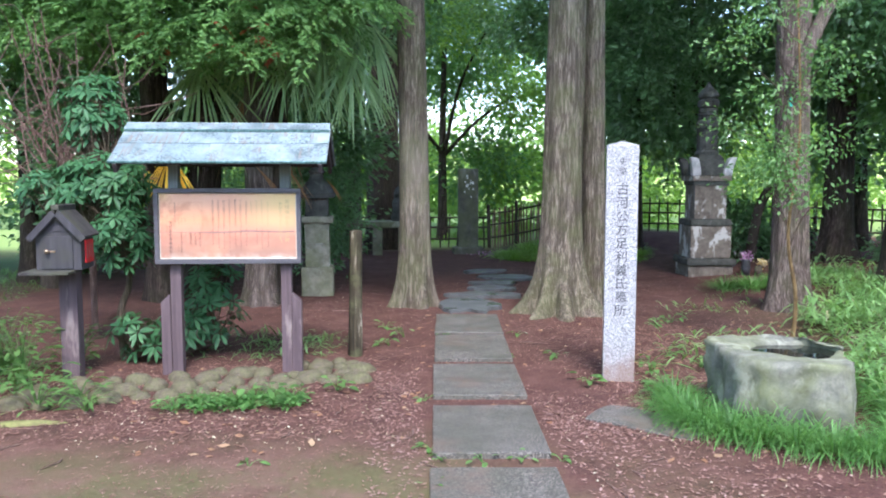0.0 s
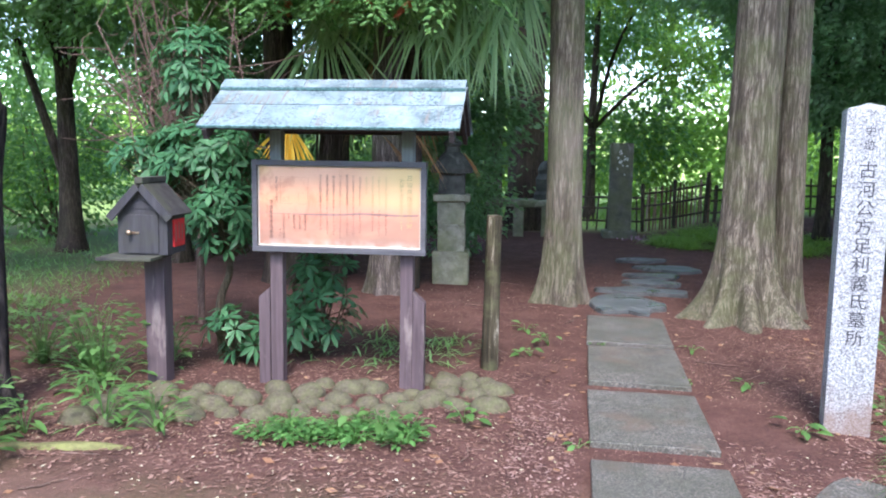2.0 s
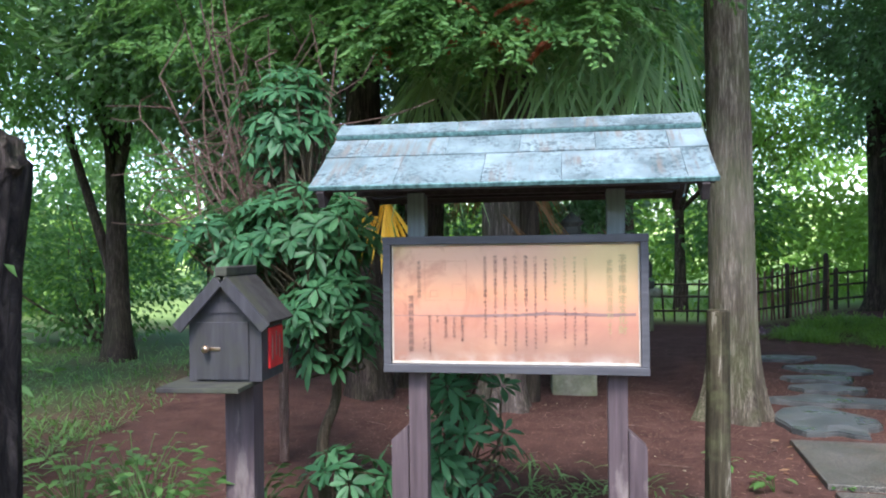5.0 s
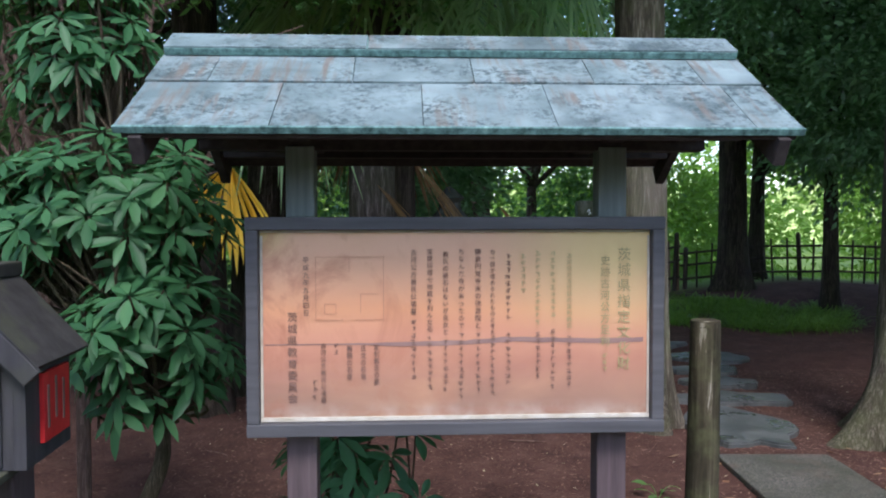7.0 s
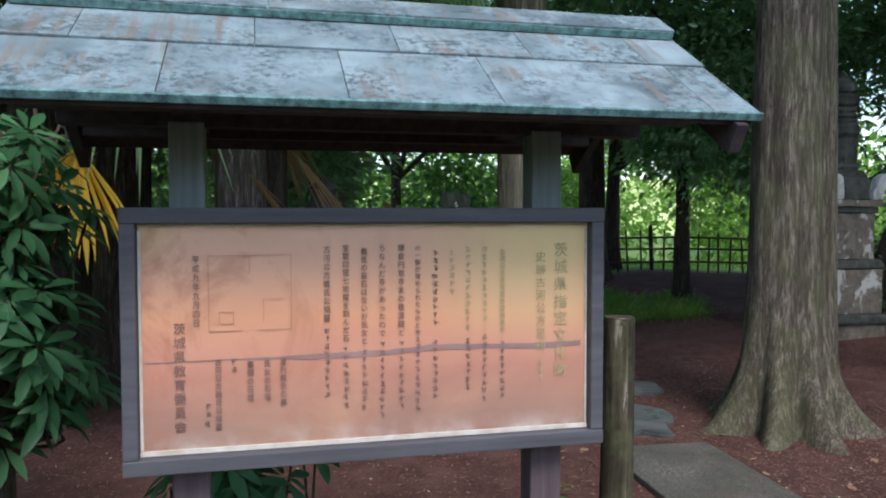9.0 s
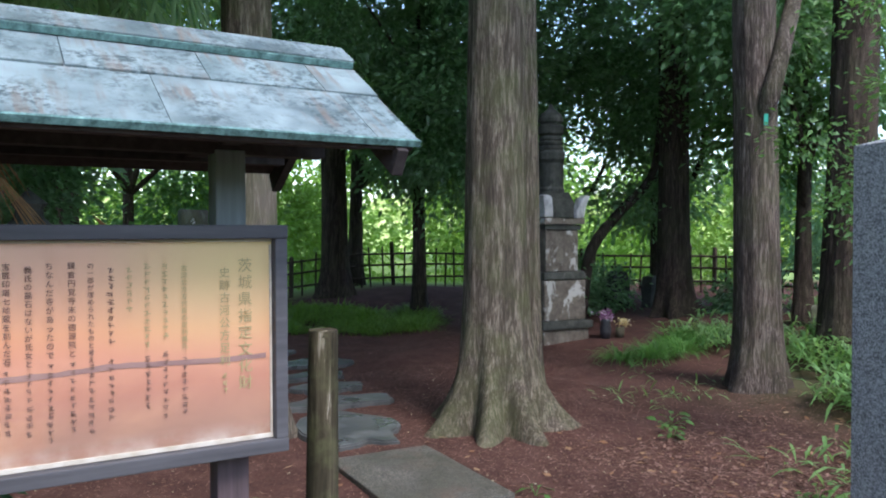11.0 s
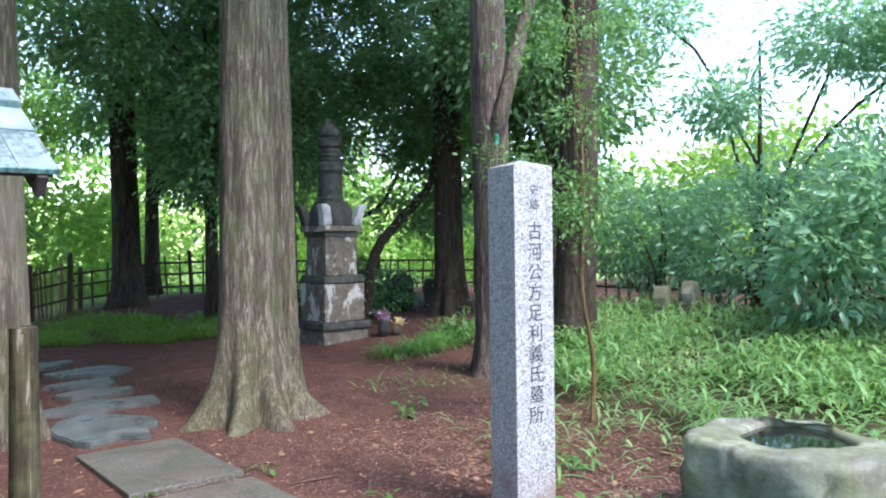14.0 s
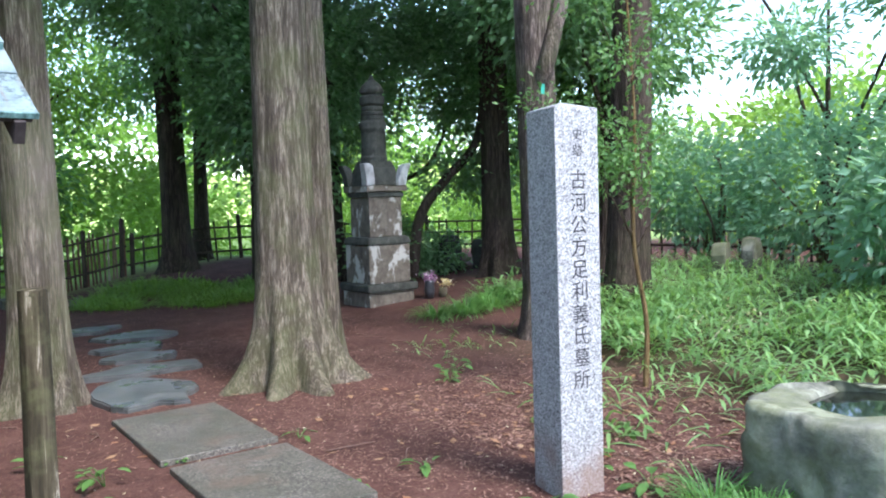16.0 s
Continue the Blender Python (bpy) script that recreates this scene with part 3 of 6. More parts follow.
gx, gy = axis_steps(-600, 600, -7, 12, 0.11, 0), axis_steps(-600, 600, -1, 19, 0.11, 0)
gv = np.array([(x, y, land(x, y)) for y in gy for x in gx])
nx = len(gx)
gi = np.arange((len(gy) - 1) * nx).reshape(-1, nx)[:, :-1].ravel()
ground = mesh_part("ground", gv, np.stack([gi, gi + 1, gi + nx + 1, gi + nx], 1), M_GROUND, smooth=True)
tagged(ground, "damp reddish-brown soil strewn with needles and moss", "ground", kind="structure")

# ---- cedar trunks ----
def trunk_mesh(name, parent, x, y, r, height, material, flare=0.2, lean=(0, 0), segs=84, seed=0.0, lobes=5, rise=0.28, label="", top=0.75):
    g = land(x, y) - 0.06
    zs = np.concatenate([np.arange(0, 1.2, 0.06), np.arange(1.2, 4.2, 0.14), np.arange(4.2, height, 0.5)])
    pts = [(x + lean[0] * z + 0.03 * math.sin(z * 0.7 + seed), y + lean[1] * z + 0.03 * math.cos(z * 0.6 + seed), g + z) for z in zs]
    rad = [r * (1.08 - (1 - top) * z / height) for z in zs]
    v, f = tube_arrays(pts, rad, segs, 0.055, seed, flare, lobes, rise, g)
    return mesh_part(name, v, f, material, parent, label, smooth=True)


def cedar(label, x, y, r, height, material, crown_blobs, leaf_mat, **kw):
    t = thing("cedar_tree", label, "tree", (0, 0, 0))
    trunk_mesh("trunk", t, x, y, r, height, material, **kw)
    if crown_blobs:
        limbs(t, (x, y, height * 0.72), [b[0] for b in crown_blobs], r * 0.3, 0.03, material)
        # crowns mostly above the view, doubled and spread to shade the clearing
        crown(t, [(c, s, k * 2, per) for c, s, k, per in crown_blobs], leaf_mat, (0.3, 0.11), 0.5)
    return t


tree_path = cedar("tall straight cedar with fibrous grey-brown bark beside the path", 0.13, 9.9, 0.17, 11, M_CEDAR,
                  [((-1.8, 7.4, 8.4), (2.4, 2.2, 0.9), 80, 40), ((-0.6, 10.2, 9.5), (2.2, 2.2, 2.0), 70, 40), ((1.2, 9.6, 10.6), (1.6, 1.8, 1.6), 50, 40)], L_CONIFER, flare=0.16, seed=1.0, lobes=5)
tree_twin = cedar("large twin-stemmed cedar with flared roots and peeling bark", 1.93, 9.35, 0.215, 12, M_CEDAR,
                  [((2.3, 6.6, 8.8), (2.0, 2.2, 0.9), 70, 40), ((2.6, 9.2, 10.2), (2.3, 2.3, 2.0), 80, 40), ((1.3, 8.2, 9.4), (1.6, 1.6, 1.4), 50, 40)], L_CONIFER, flare=0.42, seed=4.2, lobes=7, rise=0.27, lean=(0.0, 0.0))
trunk_mesh("second_stem", tree_twin, 2.34, 9.62, 0.125, 11, M_CEDAR, flare=0.12, seed=8.1, segs=40, lean=(0.004, 0.0))
tree_tag = cedar("reddish cedar with a broken side limb and small green tag", 4.54, 9.0, 0.182, 11, M_CEDAR_RED,
                 [((5.6, 10.2, 9.4), (2.4, 2.4, 2.0), 70, 40)], L_CONIFER, flare=0.12, seed=2.7, lean=(-0.004, 0.0))
v, f = tube_arrays(bend([(4.46, 8.88, 2.48), (4.44, 8.77, 2.72), (4.64, 8.77, 3.26), (4.9, 8.85, 3.73), (5.04, 8.85, 4.12), (5.3, 8.85, 5.4)], 20), np.linspace(0.085, 0.055, 20), 14, 0.1, 3.0)
mesh_part("side_limb", v, f, M_CEDAR_RED, tree_tag, smooth=True)
part("tag", boxed((4.385, 8.785, 2.46), (0.035, 0.006, 0.1), 0.002, rz=-40), M_TAG, tree_tag, "small green plastic tag")
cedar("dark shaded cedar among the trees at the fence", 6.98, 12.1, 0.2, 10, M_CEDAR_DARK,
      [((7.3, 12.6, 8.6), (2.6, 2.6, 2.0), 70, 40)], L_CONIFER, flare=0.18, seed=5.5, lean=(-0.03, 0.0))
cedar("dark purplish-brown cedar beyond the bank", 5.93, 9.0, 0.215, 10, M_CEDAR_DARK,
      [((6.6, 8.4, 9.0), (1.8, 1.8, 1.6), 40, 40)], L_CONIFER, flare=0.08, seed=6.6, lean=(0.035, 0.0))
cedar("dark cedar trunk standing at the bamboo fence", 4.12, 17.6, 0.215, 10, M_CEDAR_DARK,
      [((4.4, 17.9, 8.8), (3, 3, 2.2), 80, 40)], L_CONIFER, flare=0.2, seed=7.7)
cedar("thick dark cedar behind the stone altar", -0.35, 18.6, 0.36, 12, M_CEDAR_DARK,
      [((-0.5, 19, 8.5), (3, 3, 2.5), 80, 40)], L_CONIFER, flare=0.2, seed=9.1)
cedar("slim reddish cedar beside a thicker dark one", -1.0, 17.6, 0.17, 11, M_CEDAR_RED, [], L_CONIFER, flare=0.1, seed=9.9)
cedar("shaggy red-brown cedar behind the notice board", -1.78, 10.15, 0.16, 9, M_CEDAR_RED,
      [((-2.2, 10.6, 6.9), (2.0, 2.0, 1.6), 60, 40)], L_CONIFER, flare=0.14, seed=3.3)
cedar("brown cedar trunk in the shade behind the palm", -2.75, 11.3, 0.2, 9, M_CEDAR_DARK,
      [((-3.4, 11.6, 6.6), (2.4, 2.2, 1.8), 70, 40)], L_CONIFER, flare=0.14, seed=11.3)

# ---- notice board with a copper roof ----
sign = thing("notice_board", "roofed notice board, faded orange sheet in grey frame", "notice board", (-1.416, 6.46, 0), 0)
BZ0, BZ1, BW = 0.905, 1.507, 1.155
for sx, px in ((-1, -0.436), (1, 0.446)):
    part("post", boxed((px, 0.075, 0.44), (0.085, 0.08, 1.1), 0.005), M_PAINT, sign, "purple-brown painted post")
    part("upper_post", boxed((px, 0.075, 1.345), (0.08, 0.076, 0.72), 0.005), M_POST_TOP, sign, "grey-green painted post top")
    bm = boxed((px + sx * 0.083, 0.06, 0.27), (0.078, 0.075, 0.78), 0.005)
    for vert in bm.verts:
        if vert.co.z > 0.5:
            vert.co.z -= max(0.0, sx * (vert.co.x - px - sx * 0.044)) * 0.9
    part("side_plank", bm, M_PAINT, sign, "weathered purple-brown plank")
fw = 0.036
part("rail", boxed((0, 0.0, BZ1 - fw / 2), (BW, 0.06, fw), 0.004), M_FRAME, sign, "grey frame rail")
part("rail", boxed((0, 0.0, BZ0 + fw / 2), (BW, 0.06, fw), 0.004), M_FRAME, sign, "grey frame rail")
for sx in (-1, 1):
    part("stile", boxed((sx * (BW - fw) / 2, 0.0, (BZ0 + BZ1) / 2), (fw - 0.002, 0.058, BZ1 - BZ0 - 2 * fw), 0.004), M_FRAME, sign, "grey frame stile")
sheet = part("sheet", boxed((0, 0, 0), (BW - 2 * fw, 0.012, BZ1 - BZ0 - 2 * fw), 0.001), M_NOTICE, sign, "faded orange notice sheet with columns of writing")
sheet.location = (0, 0.004, (BZ0 + BZ1) / 2)
FY = -0.0066
iw, ih = BW - 2 * fw, BZ1 - BZ0 - 2 * fw
# pale sealant strips round the sheet
for c, s in (((0, FY, -ih / 2 + 0.007), (iw, 0.006, 0.012)), ((0, FY, ih / 2 - 0.004), (iw, 0.006, 0.006)), ((-iw / 2 + 0.004, FY, 0), (0.007, 0.006, ih - 0.03)), ((iw / 2 - 0.004, FY, 0), (0.006, 0.006, ih - 0.03))):
    part("sealant", rough_up(boxed(c, s, 0.001), 0.001, 30), M_SEAL, sheet)
# mildewed joint between the two sheets
pts = [(-iw / 2 + 0.012 + k * (iw - 0.03) / 40, -0.05 + 0.004 * math.sin(k * 0.31) * (k / 40) + 0.006 * smooth01((k - 18) / 10)) for k in range(41)]
bm = bmesh.new()
lo = [bm.verts.new((x, FY - 0.0012, z - 0.0015 - 0.003 * smooth01((k - 6) / 10) * (1.3 + noise.noise(Vector((k * 0.4, 0, 0)))))) for k, (x, z) in enumerate(pts)]
hi = [bm.verts.new((x, FY - 0.0012, z + 0.0012 + 0.006 * smooth01((k - 6) / 12) * (1.1 + noise.noise(Vector((k * 0.5, 3, 0)))))) for k, (x, z) in enumerate(pts)]
for k in range(40):
    bm.faces.new((lo[k], lo[k + 1], hi[k + 1], hi[k]))
part("joint", bm, M_MILDEW, sheet, "grey mildewed joint")

# roof: battens, boards and copper shingles in two courses a side, ridge cap
roof = new("roof")
roof.parent = sign
roof.location = (0, 0.15, 0)
tagged(roof, "pale green verdigris copper roof, stained")
RW, RIDGE, EAVE, RUN = 1.63, 2.0, 1.712, 0.47
slope = math.degrees(math.atan2(RIDGE - EAVE, RUN))
SL = math.hypot(RUN, RIDGE - EAVE)
for side in (-1, 1):
    base = pose(0, 0, 0, 0, 0, 0 if side < 0 else 180) @ Matrix.Translation((0, -RUN / 2, (RIDGE + EAVE) / 2)) @ pose(0, 0, 0, slope, 0, 0)

    def slab_on_slope(name, c, s, mat, bev=0.002):
        ob = part(name, boxed((0, 0, 0), s, bev), mat, roof)
        ob.matrix_basis = base @ Matrix.Translation(c)
        return ob

    slab_on_slope("deck", (0, 0, -0.016), (RW - 0.03, SL, 0.022), M_BEAM)
    slab_on_slope("drip_edge", (0, -SL / 2 - 0.004, -0.003), (RW, 0.01, 0.018), M_COPPER_EDGE)
    cuts = ([-RW / 2, -0.46, -0.10, 0.22, 0.70, RW / 2], [-RW / 2, -0.655, -0.28, 0.04, 0.36, 0.66, RW / 2])
    for row, cc in enumerate(cuts):
        y0, y1 = (-SL / 2, -SL / 2 + 0.29) if row == 0 else (-SL / 2 + 0.272, SL / 2 - 0.03)
        lift = 0.0 if row == 0 else 0.006
        for a, b in zip(cc, cc[1:]):
            ob = slab_on_slope("shingle", ((a + b) / 2, (y0 + y1) / 2, lift), (b - a - 0.0015, y1 - y0, 0.007), M_COPPER)
            ob.rotation_euler.rotate_axis("X", radians(rng.uniform(-0.4, 0.4)))
    slab_on_slope("ridge_side", (0, SL / 2 - 0.045, 0.022), (RW - 0.015, 0.115, 0.02), M_COPPER_EDGE)
    for a, b in ((-RW / 2 + 0.006, -0.25), (-0.246, RW / 2 - 0.006)):
        slab_on_slope("ridge_sheet", ((a + b) / 2, SL / 2 - 0.045, 0.0345), (b - a, 0.11, 0.006), M_COPPER)
for sx in (-1, 1):
    bm = bmesh.new()
    for sy in (-1, 1):
        box(bm, (sx * (RW / 2 - 0.05), sy * RUN / 2, (RIDGE + EAVE) / 2 - 0.06), (0.03, SL - 0.02, 0.07), 0.003, rx=-sy * slope)
    part("gable_board", bm, M_BEAM, roof, "dark gable board")
for y in (-0.30, 0.30):
    part("purlin", boxed((0, y, 1.735), (RW - 0.16, 0.05, 0.06), 0.003), M_BEAM, roof, "dark wooden purlin")
part("ridge_beam", boxed((0, -0.075, 1.74), (RW - 0.2, 0.06, 0.09), 0.003), M_BEAM, roof, "dark wooden beam")
for px in (-0.436, 0.446):
    bm = boxed((px, -0.01, 1.72), (0.06, 0.66, 0.075), 0.006)
    for vert in bm.verts:
        if vert.co.z < 1.72 and abs(vert.co.y + 0.01) > 0.2:
            vert.co.z += 0.035
    part("bracket_arm", bm, M_BEAM, roof, "dark bracket arm")

# ---- wooden house-shaped letter box on a post ----
mail = thing("letter_box", "dark grey wooden house-shaped letter box on a brown post", "letter box", (-2.66, 6.38, 0), 3)
part("post", rough_up(boxed((0.01, 0.05, 0.39), (0.135, 0.13, 0.98), 0.006), 0.002, 6), M_PAINT, mail, "square brown painted post")
BX, BY, B0, B1, AP = 0.165, 0.14, 0.885, 1.14, 1.32
bm = bmesh.new()
sec = [(-BX, B0), (BX, B0), (BX, B1), (0, AP), (-BX, B1)]
fr = [bm.verts.new((x, -BY, z)) for x, z in sec]
bk = [bm.verts.new((x, BY, z)) for x, z in sec]
bm.faces.new(fr)
bm.faces.new(bk[::-1])
for k in range(5):
    bm.faces.new((fr[k], bk[k], bk[(k + 1) % 5], fr[(k + 1) % 5]))
bmesh.ops.recalc_face_normals(bm, faces=bm.faces)
part("body", bm, M_BOX, mail, "grey painted box")
for sx in (-1, 1):
    a = math.degrees(math.atan2(AP - B1, BX))
    part("roof_board", boxed((sx * 0.105, 0.0, (AP + B1) / 2 + 0.008), (0.275, 0.36, 0.022), 0.003, ry=sx * a), M_BOXROOF, mail, "mossy grey roof board")
    part("barge_board", boxed((sx * 0.105, -0.185, (AP + B1) / 2 - 0.008), (0.28, 0.018, 0.05), 0.003, ry=sx * a), M_BOX, mail)
part("ridge_cap", boxed((0, 0, AP + 0.045), (0.055, 0.37, 0.04), 0.006), M_BOXROOF, mail)
part("gable_panel", boxed((0, -BY - 0.004, 1.205), (0.16, 0.006, 0.045), 0.002), M_BOX, mail)
part("door", boxed((-0.01, -BY - 0.005, 1.018), (0.235, 0.01, 0.25), 0.003), M_BOX, mail)
kn = part("knob", lathe([(0.004, 0), (0.006, 0.02), (0.016, 0.026), (0.018, 0.036), (0.008, 0.044)], 12), M_BRASS, mail, "worn brass knob", True)
kn.matrix_basis = pose(-0.075, -BY - 0.008, 1.03, 90, 0, 0)
part("latch", boxed((-0.045, -BY - 0.012, 1.027), (0.05, 0.006, 0.014), 0.002), M_BRASS, mail, "worn brass latch")
part("red_panel", boxed((BX + 0.006, 0.02, 1.02), (0.012, 0.17, 0.18), 0.002), M_RED, mail, "red panel with faded marks")
for k in range(3):
    part("panel_mark", boxed((BX + 0.013, -0.04 + 0.05 * k, 1.02 + 0.015 * (k % 2)), (0.003, 0.012, 0.11), 0.0005), M_LETTER, mail)
part("front_shelf", rough_up(boxed((-0.06, -0.13, 0.872), (0.36, 0.34, 0.022), 0.004), 0.002, 8), M_BOXROOF, mail, "mossy dark shelf")
part("corner_board", boxed((BX - 0.012, -BY - 0.006, 1.012), (0.03, 0.014, 0.25), 0.002), M_BOX, mail)

# ---- weathered stake ----
stake = thing("wooden_stake", "weathered round wooden stake with peeled streaks", "post", (-0.45, 7.16, 0))
v, f = tube_arrays([(0.0 + 0.012 * z, 0.0, z - 0.08) for z in np.linspace(0, 1.2, 30)], np.linspace(0.064, 0.055, 30), 24, 0.07, 2.0)
mesh_part("shaft", v, f, M_STAKE, stake, smooth=True)
part("top_cut", rough_up(lathe([(0.056, 1.1), (0.053, 1.124), (0.03, 1.13), (0.001, 1.131)], 24), 0.003, 20), M_STAKE, stake)
stake.children[1].location = (0.014, 0, 0)

# ---- granite pillar with carved writing ----
pillar = thing("stone_pillar", "square speckled granite pillar with carved black writing", "stone pillar", (1.70, 6.20, 0), -14)
PW = 0.243
bm = boxed((0, 0, 0.88), (PW, PW, 1.96), 0.006)
for vert in bm.verts:
    if vert.co.z > 1.5:
        vert.co.z = 1.846 + (vert.co.z - 1.86)
top = bmesh.ops.create_cone(bm, cap_ends=False, segments=4, radius1=PW / 2 * 1.414 - 0.008, radius2=0.004, depth=0.034, matrix=pose(0, 0, 1.846 + 0.017, 0, 0, 45))
part("shaft", bm, M_GRANITE, pillar)
lettering("史跡", 0.003, 1.745, 0.06, -PW / 2 - 0.001, M_INK, pillar, "inscription", 1.25, "small carved heading")
lettering("古河公方足利義氏墓所", 0.003, 1.55, 0.098, -PW / 2 - 0.001, M_INK, pillar, "inscription", 1.075, "carved black characters")

# ---- stone stupa ----
stupa = thing("stone_stupa", "tall tiered stone stupa, dark with white lichen patches", "stupa", (4.86, 12.30, land(4.86, 12.30) - 0.04), -4)
stupa.scale = (0.81, 0.81, 0.96)


def tier(name, w, d, z0, z1, mat, bev=0.02, seed=0.0, taper=0.0):
    bm = boxed((0, 0, (z0 + z1) / 2), (w, d, z1 - z0), bev)
    bmesh.ops.subdivide_edges(bm, edges=bm.edges, cuts=2, use_grid_fill=True)
    for vert in bm.verts:
        k = 1 - taper * (vert.co.z - z0) / (z1 - z0)
        vert.co.x *= k
        vert.co.y *= k
    return part(name, rough_up(bm, 0.012, 5, seed), mat, stupa)


tier("plinth", 0.86, 0.86, 0.0, 0.22, M_STUPA_PALE, 0.02, 1)
tier("base_course", 0.96, 0.96, 0.22, 0.33, M_STUPA_DARK, 0.03, 2)
tier("lower_block", 0.78, 0.78, 0.33, 0.86, M_STUPA_PALE, 0.02, 3)
tier("cornice", 0.84, 0.84, 0.86, 0.97, M_STUPA_DARK, 0.04, 4, 0.1)
tier("upper_block", 0.62, 0.62, 0.97, 1.52, M_STUPA_PALE, 0.02, 5)
tier("step_course", 0.68, 0.68, 1.52, 1.59, M_STUPA_DARK, 0.012, 6)
tier("step_course", 0.76, 0.76, 1.59, 1.67, M_STUPA_PALE, 0.012, 7)
tier("roof_block", 0.66, 0.66, 1.67, 1.93, M_STUPA_DARK, 0.02, 8, 0.25)
tier("roof_step", 0.5, 0.5, 1.92, 2.02, M_STUPA_DARK, 0.02, 9, 0.2)
for sx in (-1, 1):
    for sy in (-1, 1):
        bm = boxed((sx * 0.3, sy * 0.3, 1.82), (0.17, 0.17, 0.3), 0.03)
        bmesh.ops.subdivide_edges(bm, edges=bm.edges, cuts=2, use_grid_fill=True)
        for vert in bm.verts:
            t = (vert.co.z - 1.67) / 0.3
            vert.co.x += sx * 0.07 * t * t
            vert.co.y += sy * 0.07 * t * t
            if t > 0.6:
                vert.co.z -= 0.10 * max(0.0, 0.34 - abs(vert.co.x)) / 0.2
        part("corner_horn", rough_up(bm, 0.008, 7, sx + 2 * sy), M_STUPA_WHITE if sy < 0 else M_STUPA_DARK, stupa, "upturned corner with white lichen" if sy < 0 else "")
col = [("finial_base", [(0.215, 2.0), (0.225, 2.06), (0.205, 2.09), (0.205, 2.4), (0.215, 2.42)], M_STUPA_DARK),
       ("lotus_ring", [(0.19, 2.42), (0.225, 2.46), (0.225, 2.54), (0.2, 2.58)], M_STUPA_DARK),
       ("spire_ring", [(0.19, 2.58), (0.2, 2.6), (0.2, 2.63), (0.175, 2.64), (0.195, 2.66), (0.195, 2.69), (0.17, 2.7), (0.185, 2.72), (0.185, 2.75), (0.17, 2.77)], M_STUPA_DARK),
       ("upper_lotus", [(0.16, 2.77), (0.205, 2.8), (0.21, 2.9), (0.16, 2.93)], M_STUPA_DARK),
       ("jewel", [(0.16, 2.93), (0.2, 2.96), (0.2, 3.0), (0.15, 3.07), (0.07, 3.13), (0.02, 3.2), (0.005, 3.22)], M_STUPA_DARK)]
for nm, prof, mat in col:
    part(nm, rough_up(lathe(prof, 24), 0.006, 6), mat, stupa, smooth=False)

# ---- stone trough ----
trough = thing("stone_trough", "rough pale mossy stone block hollowed as water basin", "stone basin", (2.54, 5.12, 0), 0)
OUTLINE = [Vector(q) for q in ((-0.44, -0.24), (-0.34, -0.38), (0.14, -0.6), (0.42, 0.06), (0.0, 0.5), (-0.42, 0.42))]


def reach(a):
    """How far the block's rounded outline lies from its middle in the direction a."""
    d, best = Vector((math.cos(a), math.sin(a))), 9.0
    for p, q in zip(OUTLINE, OUTLINE[1:] + OUTLINE[:1]):
        e = q - p
        den = d.x * e.y - d.y * e.x
        if abs(den) > 1e-6:
            t, u = (p.x * e.y - p.y * e.x) / den, (p.x * d.y - p.y * d.x) / den
            if t > 0 and -0.01 <= u <= 1.01:
                best = min(best, t)
    return best


SIDES = 96
far_out = [reach(2 * math.pi * k / SIDES) for k in range(SIDES)]
far_out = [sum(far_out[(k + j) % SIDES] for j in (-1, 0, 1)) / 3 for k in range(SIDES)]
RINGS = [(0.9, -0.12), (0.93, -0.04), (0.95, 0.02), (0.97, 0.08), (0.985, 0.14), (1.0, 0.2), (1.0, 0.26), (0.995, 0.32), (0.985, 0.38), (0.97, 0.42), (0.945, 0.445), (0.9, 0.452)]
bm = bmesh.new()
rings = []
for k, z in RINGS:
    row = []
    for i in range(SIDES):
        a = 2 * math.pi * i / SIDES
        p = Vector((far_out[i] * k * math.cos(a), far_out[i] * k * math.sin(a), z))
        rough = noise.noise_vector(p * 2.6 + Vector((3, 1, 2))) * 0.06 + noise.noise_vector(p * 8) * 0.03 + noise.noise_vector(p * 19) * 0.02 + noise.noise_vector(p * 45) * 0.008
        row.append(bm.verts.new(p + Vector((rough.x, rough.y, rough.z * (0.4 if z > 0.4 else 1)))))
    rings.append(row)
BASIN = Vector((0.06, 0.04))
for k, z in ((1.1, 0.452), (1.0, 0.443), (0.96, 0.425), (0.9, 0.36), (0.6, 0.32), (0.2, 0.31)):
    row = []
    for i in range(SIDES):
        a = 2 * math.pi * i / SIDES
        x, y = BASIN.x + (0.27 + 0.04 * math.sin(2 * a + 1)) * k * math.cos(a), BASIN.y + (0.27 + 0.04 * math.sin(3 * a)) * k * math.sin(a)
        row.append(bm.verts.new(Vector((x, y, z)) + noise.noise_vector(Vector((x, y, z)) * 9) * 0.012))
    rings.append(row)
for lo, hi in zip(rings, rings[1:]):
    for i in range(SIDES):
        j = (i + 1) % SIDES
        bm.faces.new((lo[i], lo[j], hi[j], hi[i]))
bm.faces.new(rings[-1])
part("block", bm, M_ROCK, trough, smooth=True)
w = part("water", lathe([(0.3, 0.415), (0.3, 0.419)], 32), M_WATER, trough, "dark still water")
w.location, w.scale = (BASIN.x, BASIN.y, 0.0), (0.96, 0.88, 1)

